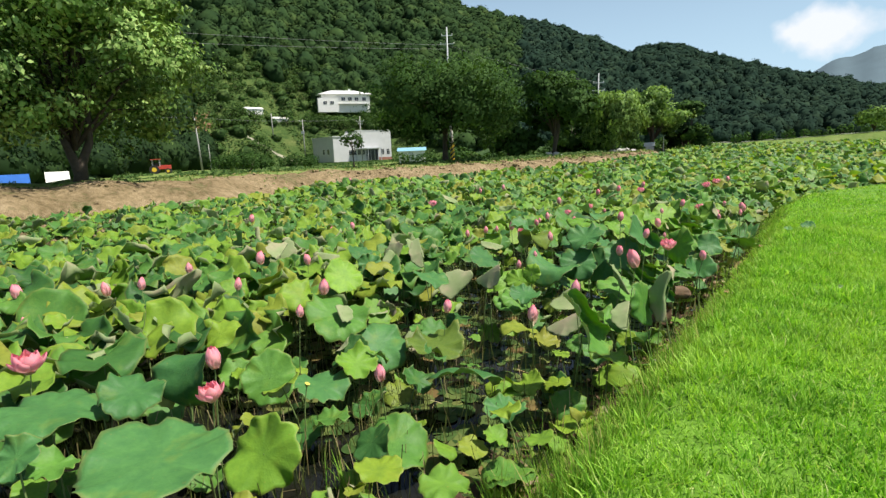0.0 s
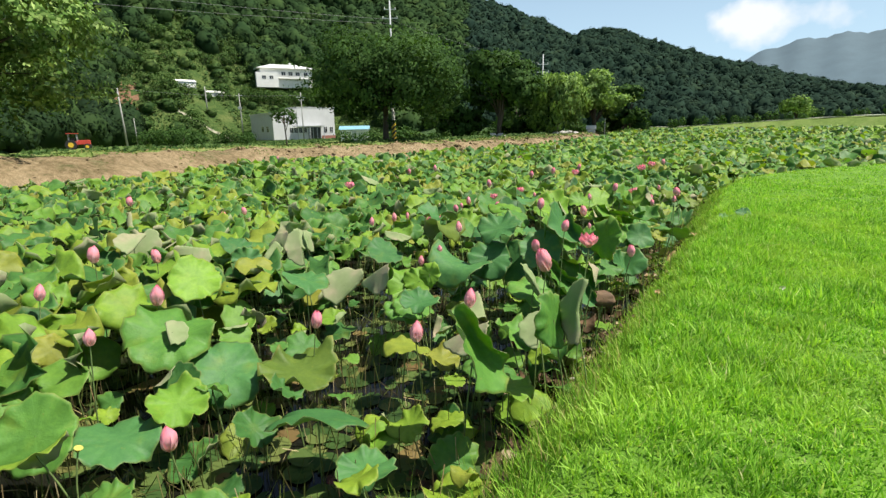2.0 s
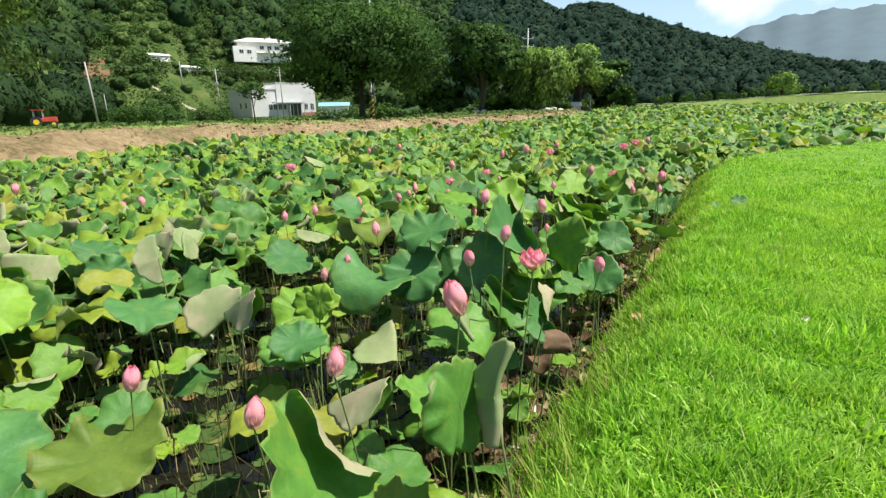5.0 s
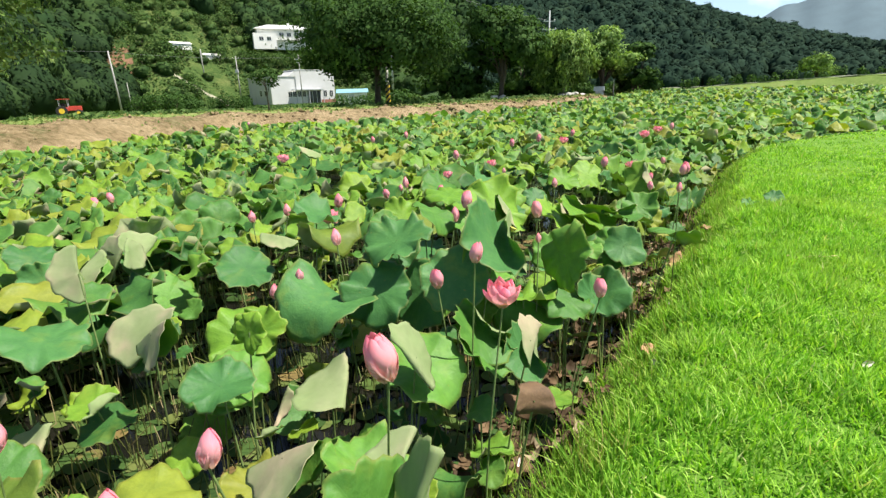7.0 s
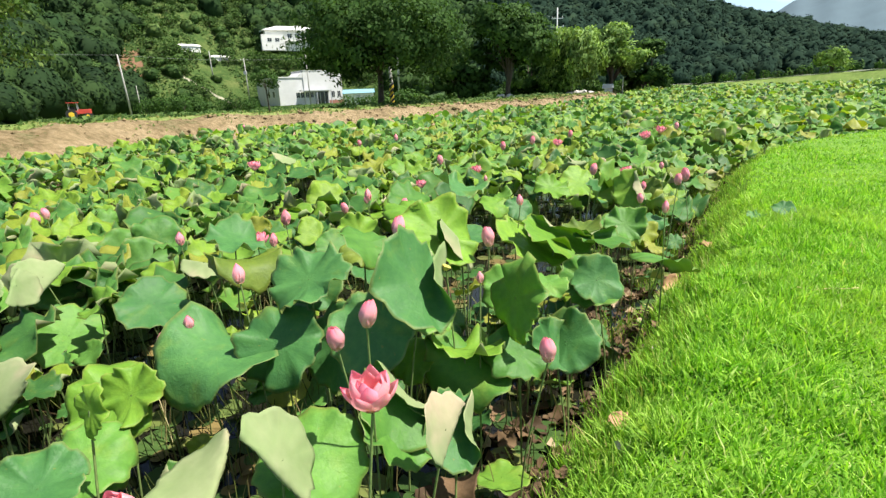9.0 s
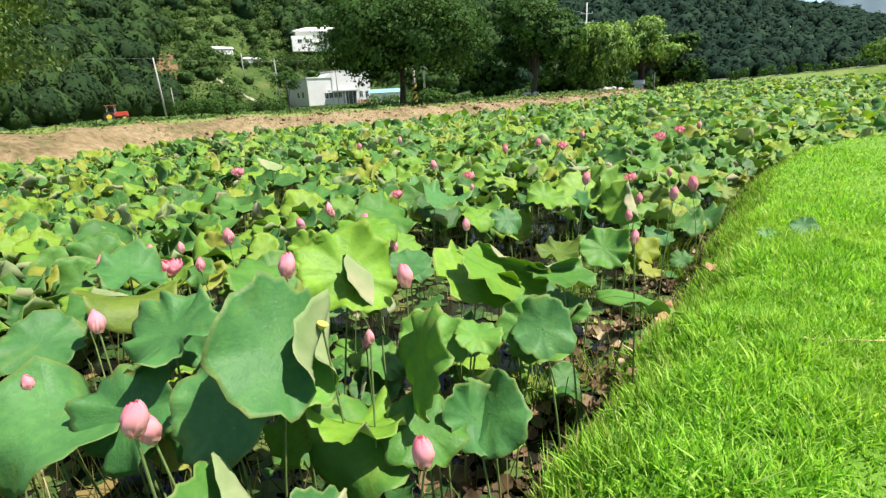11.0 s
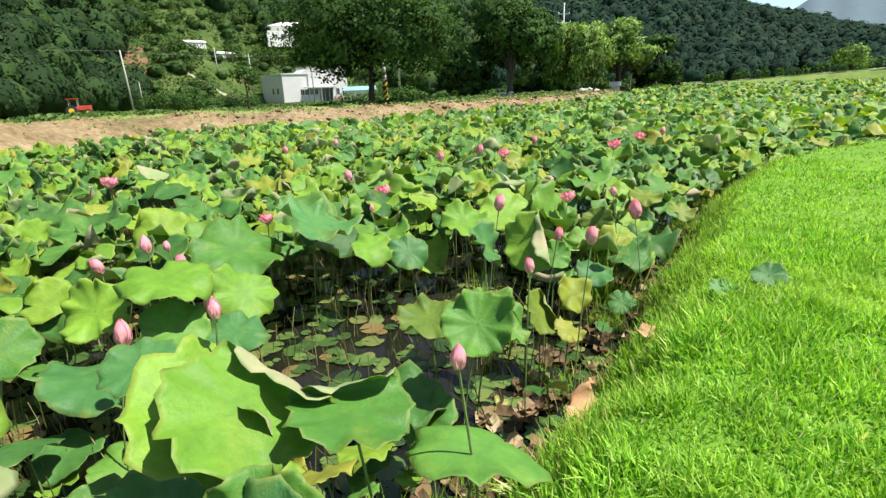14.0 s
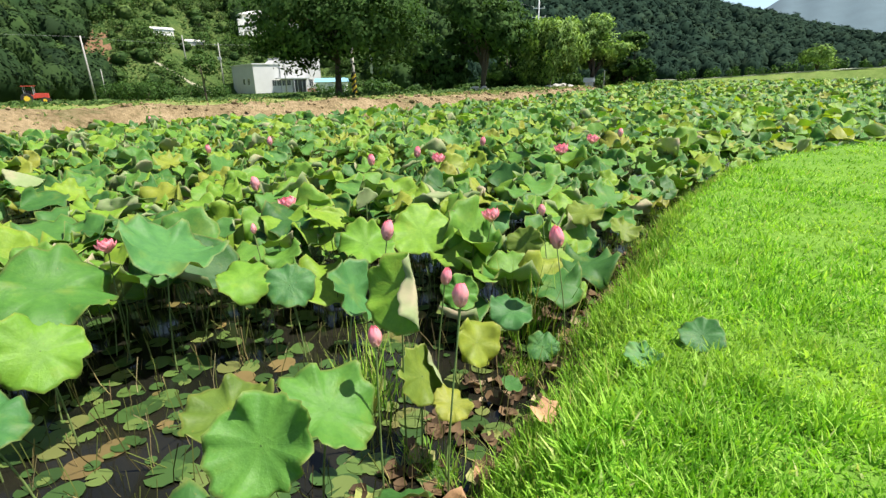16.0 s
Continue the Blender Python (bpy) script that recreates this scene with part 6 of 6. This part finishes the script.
def grey_building():
    ob = thing("workshop_building", "pale grey workshop hall with a raised front block and flat roof", "building", pose(-42.1, 157.4, 0.6, 0, 0, 36.8))
    beam(ob, "wall", M_WALL, 0, 0, 0, 19.8, 18.4, 7.7, 0.05)
    beam(ob, "parapet", M_WALL, 7.6, -0.3, 0, 20.1, 8.0, 9.5, 0.05, "taller grey front block")
    bm = box(5.4, -0.24, 7.7, 7.7, 7.0, 9.4)
    for v in bm.verts:
        if v.co.z > 9 and v.co.x < 6:
            v.co.z = 7.75
    part("sloping_parapet", bm_mesh("sloping_parapet", bm, M_WALL), ob)
    beam(ob, "roof", M_ROOF, -0.25, 8.0, 7.7, 20.0, 18.6, 7.95, 0.03)
    beam(ob, "eave", M_ROOF, -0.25, -0.25, 7.7, 5.4, 8.0, 7.95, 0.03)
    beam(ob, "coping", M_ROOF, 7.5, -0.42, 9.5, 20.22, 8.12, 9.66, 0.03)
    beam(ob, "annex", M_WALL, 2.0, 18.4, 0, 9.0, 23.0, 5.6, 0.05, "low rear annex")
    # the entrance recess is not cut in; a dark sheet gives its shade
    beam(ob, "recess", M_GLASS, 10.9, -0.36, 0.1, 15.2, -0.302, 3.6, 0.01, "flat dark sheet for the shade of the entrance recess")
    for dx in (11.0, 12.4, 13.8, 15.0):
        beam(ob, "door_frame", M_STEEL, dx, -0.5, 0.1, dx + 0.14, -0.37, 3.5)
    beam(ob, "canopy", M_STEEL, 6.0, -2.2, 3.8, 15.6, -0.31, 4.1, 0.02, "flat steel entrance canopy")
    for cx in (10.7, 15.3):
        beam(ob, "canopy_post", M_STEEL, cx, -2.1, 0, cx + 0.16, -1.94, 3.8)
    for i in range(4):
        window(ob, 5.0 + 1.4 * i, -0.304 if i > 1 else -0.004, 1.9, 1.25, 1.7, "x", 1)
    for wx in (16.2, 18.2):
        window(ob, wx, -0.304, 1.8, 1.2, 1.9, "x", 1)
    beam(ob, "plinth", M_BRICK, 15.4, -0.4, 0, 20.12, -0.304, 1.0, 0.0, "low red brick plinth")
    for wy in (3.4, 7.4):
        window(ob, -0.004, wy, 2.3, 1.8, 1.8, "y", 1)
    beam(ob, "side_door", M_STEEL, -0.07, 12.0, 0.1, 0.01, 13.1, 2.5, 0.01)


grey_building()


def white_house():
    ob = thing("hillside_house", "white hillside house with a pale hipped roof", "house", pose(-55.1, 194.3, 20.5, 0, 0, 26) @ Matrix.Scale(1.07, 4))
    beam(ob, "wall", M_WHITE, 0, 0, -1.6, 17.5, 10.0, 4.6, 0.05)
    beam(ob, "wing", M_WHITE, -1.6, -1.8, -1.6, 5.6, 0.0, 3.2, 0.05, "lower white front wing")
    beam(ob, "eave", M_WHITE, -0.9, -0.9, 4.6, 18.4, 10.9, 4.85, 0.05)
    bm = box(-0.8, -0.8, 4.85, 18.3, 10.8, 6.5)
    for v in bm.verts:
        if v.co.z > 5.5:
            v.co.x, v.co.y = 8.75 + (v.co.x - 8.75) * 0.45, 5.0 + (v.co.y - 5.0) * 0.12
    part("roof", bm_mesh("roof", bm, M_ROOF), ob, "pale hipped roof")
    beam(ob, "chimney", M_WHITE, 11.0, 5.0, 5.9, 11.7, 5.7, 7.2, 0.02)
    for wx in (7.0, 9.4, 11.8, 14.6):
        window(ob, wx, -0.004, 2.4, 1.5, 1.3, "x", 1)
    for wx in (0.2, 2.6):
        window(ob, wx, -1.804, 1.0, 1.4, 1.2, "x", 1)
    for wy in (1.8, 6.0):
        window(ob, -0.004, wy, 2.4, 1.3, 1.3, "y", 1)
    beam(ob, "balcony", M_WHITE, 5.8, -1.3, 1.3, 17.0, -0.01, 1.55, 0.03)


white_house()


def low_shed(x, y, turn, w, d, h, wall, roof, label, z=None):
    ob = thing("shed", label, "shed", pose(x, y, slope_height(x, y) if z is None else z, 0, 0, turn))
    beam(ob, "wall", wall, 0, 0, -0.3, w, d, h, 0.03)
    bm = box(-0.3, -0.3, h, w + 0.3, d + 0.3, h + 0.7)
    for v in bm.verts:
        if v.co.z > h + 0.3:
            v.co.y = d / 2 + (v.co.y - d / 2) * 0.15
    part("roof", bm_mesh("roof", bm, roof), ob)
    beam(ob, "door", M_STEEL, w * 0.4, -0.05, 0, w * 0.4 + 0.9, 0.01, min(2.0, h * 0.9), 0.01)
    return ob


low_shed(-14.6, 105.0, 3, 5.4, 3.4, 2.3, M_WHITE, M_TEAL, "small white shed with a pale blue roof", z=0.7)
low_shed(-77.6, 178.1, 48, 6.4, 3.0, 2.0, M_WHITE, M_WHITE, "low white shed on the open slope")
low_shed(-69.7, 182.2, 46, 5.8, 3.0, 1.8, M_WHITE, M_WHITE, "low white shed on the open slope")
low_shed(-34.4, 31.6, 42, 4.0, 3.0, 0.7, M_CONC, M_BLUE, "low store covered with a bright blue sheet")
low_shed(-27.4, 31.9, 40, 0.7, 0.5, 0.34, M_WHITE, M_WHITE, "low white box beside the blue store")
low_shed(31.8, 94.6, -20, 1.2, 1.0, 1.0, M_WHITE, M_ROOF, "small white roadside kiosk")


# ---- poles and wires ----
def pole(x, y, tall, r, label, arms=(), box_at=0.0, striped=False, z=None, lean=0.0, mat=None):
    z = slope_height(x, y) if z is None else z
    ob = thing("utility_pole", label, "utility pole", pose(x, y, z, 0, lean, 0), group="utility poles")
    V, T = tube([(0, 0, 0), (0, 0, tall * 0.5), (0, 0, tall)], [r, r * 0.85, r * 0.65], 10)
    part("shaft", tri_mesh("shaft", V, T, mat or M_CONC, smooth=True), ob)
    for h, w in arms:
        beam(ob, "crossarm", M_STEEL, -w / 2, -0.06, h - 0.06, w / 2, 0.06, h + 0.06, 0.01)
        for sx in (-w / 2 + 0.1, 0.0, w / 2 - 0.1):
            V, T = tube([(sx, 0, h + 0.06), (sx, 0, h + 0.2), (sx, 0, h + 0.32)], [0.05, 0.08, 0.04], 8)
            part("insulator", tri_mesh("insulator", V, T, M_WHITE, smooth=True), ob)
    if box_at:
        beam(ob, "transformer", M_STEEL, -0.45, -0.75, box_at, 0.45, -0.15, box_at + 0.9, 0.06, "grey transformer box")
    if striped:
        for i in range(8):
            V, T = tube([(0, 0, 0.35 + i * 0.27), (0, 0, 0.35 + i * 0.27 + 0.272)], [r * 1.14, r * 1.14], 16, False)
            V[:, 2] += 0.9 * V[:, 0]
            part("stripe", tri_mesh("stripe", V, T, M_YELLOW if i % 2 == 0 else M_BLACK), ob)
    return ob


M_POLE = plain("weathered pole concrete", (0.36, 0.35, 0.33), 0.85, 3.0, 0.2)
M_PYLON = plain("dull zinc", (0.42, 0.44, 0.45), 0.6, 3.0, 0.15)
M_CABLE = plain("cable sheath", (0.16, 0.16, 0.17), 0.7, 3.0, 0.2)
pole(-72.0, 133.8, 14.2, 0.24, "tall concrete utility pole on the bank", lean=-1.5, z=0.0, mat=M_POLE)
pole(-70.1, 135.0, 6.8, 0.11, "short thin stay post beside a utility pole", z=0.2, mat=M_POLE)
pole(-67.3, 174.5, 8.6, 0.19, "plain concrete utility pole on the slope", mat=M_POLE)
pole(-55.3, 170.2, 13.2, 0.19, "utility pole with a grey transformer box", ((12.6, 2.0),), 8.4, z=1.8, mat=M_POLE)
pole(-32.2, 152.6, 13.0, 0.17, "utility pole with a crossarm in front of the workshop", ((11.6, 2.4), (10.8, 1.4)), z=0.8, mat=M_POLE)
pole(-2.05, 61.5, 4.9, 0.22, "pale concrete pole with a yellow and black striped guard", striped=True)
pole(-3.4, 95.0, 23.4, 0.2, "tall steel power-line pole rising above the trees", ((20.6, 2.6), (22.0, 2.0)), mat=M_PYLON, z=0.8)
pole(26.7, 108.8, 16.0, 0.17, "tall steel power-line pole rising above the trees", ((12.6, 2.6), (14.1, 2.2)), mat=M_PYLON, z=1.0)
pole(35.0, 94.7, 3.2, 0.09, "short pale concrete pole at the end of the trees")


def wire(a, b, sag, r=0.018):
    s = np.linspace(0, 1, 25)[:, None]
    P = np.array(a) * (1 - s) + np.array(b) * s
    P[:, 2:] -= sag * 4 * s * (1 - s)
    V, T = tube(P, [r] * 25, 4)
    thing("overhead_wire", "thin grey overhead power cable", "cable", group="overhead wires", data=tri_mesh("overhead_wire", V, T, M_CABLE))


wire((-95, -7, 14.5), (-3.4, 95, 21.2), 1.6, 0.020)
wire((-95, -6, 12.6), (-3.4, 95.3, 20.6), 1.6, 0.020)
wire((-3.4, 95, 21.2), (26.7, 108.8, 15.2), 0.6, 0.020)
wire((-72.3, 133.8, 14.0), (-32.2, 152.6, 13.0), 0.8, 0.022)
wire((-150, 63, 16.0), (-72.3, 133.8, 14.0), 0.8, 0.022)


# ---- clutter on the far bank ----
def red_tractor():
    x, y = -69.6, 111.0
    ob = thing("farm_tractor", "small red farm tractor parked on the bank", "tractor", pose(x, y, float(height(x, y)), 0, 0, 25) @ Matrix.Scale(1.6, 4))
    beam(ob, "hood", M_RED, 0.1, -0.35, 0.65, 1.5, 0.35, 1.2, 0.06)
    beam(ob, "rear_body", M_RED, -0.9, -0.45, 0.6, 0.1, 0.45, 1.05, 0.06)
    beam(ob, "seat", M_BLACK, -0.6, -0.25, 1.05, -0.15, 0.25, 1.5, 0.05)
    for sx in (-0.8, 0.1):
        for sy in (-0.42, 0.36):
            beam(ob, "roll_bar", M_STEEL, sx, sy, 1.0, sx + 0.06, sy + 0.06, 2.0)
    beam(ob, "canopy", M_RED, -0.95, -0.55, 2.0, 0.3, 0.55, 2.08, 0.02)
    for wx, r, w in ((-0.55, 0.62, 0.34), (1.15, 0.38, 0.24)):
        for sy in (-0.62, 0.62):
            V, T = tube([(wx, sy - w / 2, r), (wx, sy + w / 2, r)], [r, r], 20)
            wh = part("wheel", tri_mesh("wheel", V, T, M_BLACK), ob, "black tyre")
            V, T = tube([(wx, sy - w / 2 - 0.02, r), (wx, sy + w / 2 + 0.02, r)], [r * 0.5, r * 0.5], 16)
            part("rim", tri_mesh("rim", V, T, M_YELLOW), wh)


red_tractor()


def rubble(x, y, n, spread, label, mat, seed):
    rng = np.random.default_rng(seed)
    ob = thing("rubble_heap", label, "rubble", pose(x, y, float(height(x, y)) - 0.05))
    for i in range(n):
        V, T = blob(rng, 4, 6, 0.3)
        s = rng.uniform(0.2, 0.5)
        dx, dy = rng.normal(0, spread, 2)
        part("stone", tri_mesh("stone", V * [s * 1.3, s, s * 0.7] + [dx, dy, s * 0.4 + max(0, 0.5 - 0.3 * math.hypot(dx, dy))], T, mat), ob)


rubble(-76.0, 107.4, 16, 1.5, "heap of pale broken concrete on the bank", M_CONC, 1)
rubble(-80.5, 104.0, 12, 1.5, "heap of reddish bricks and rubble on the bank", M_BRICK, 2)
rubble(12.6, 77.5, 6, 0.7, "pale stones beneath the twin-trunk tree", M_CONC, 3)
rubble(26.0, 87.5, 9, 1.2, "pale stones beneath the willow", M_CONC, 4)

M_TRACK = plain("worn farm track", (0.30, 0.29, 0.20), 0.9, 0.5, 0.4)


def slope_track():
    """A pale track that climbs across the open slope."""
    V, T = [], []
    for i in range(25):
        q = i / 24
        az, r = -17.6 - 7.2 * q, 172 + 14 * q + 1.5 * math.sin(5 * q)
        for dr in (-0.55, 0.55):
            x, y = (r + dr) * math.sin(radians(az)), (r + dr) * math.cos(radians(az))
            V.append((x, y, slope_height(x, y) + 0.35))
        if i:
            k = 2 * i
            T += [(k - 2, k, k + 1), (k - 2, k + 1, k - 1)]
    V = np.array(V)
    n = len(V)
    V, T = np.vstack([V, V - [0, 0, 0.6]]), np.array(T)
    side = [(a, a + 2, a + 2 + n) for a in range(0, n - 2)] + [(a, a + 2 + n, a + n) for a in range(0, n - 2)]
    thing("slope_track", "pale concrete farm track across the slope", "track", kind="structure", data=tri_mesh("slope_track", V, np.vstack([T[:, ::-1], np.array(side)]), M_TRACK))


slope_track()

for i, (dx, dy) in enumerate(((1.5, -4.0), (6.0, -4.5), (10.5, -4.2), (15.0, -3.0), (-3.0, -3.0))):
    shrub("rounded green shrub in front of the white house", -54.6 + 1.1 * dx, 193.0 + 1.1 * dy + 0.4 * dx, 5.2, 6.0, 420, 0.65, M_SHRUB, 500 + i, slope_height(-54.6 + 1.1 * dx, 193.0 + 1.1 * dy + 0.4 * dx))
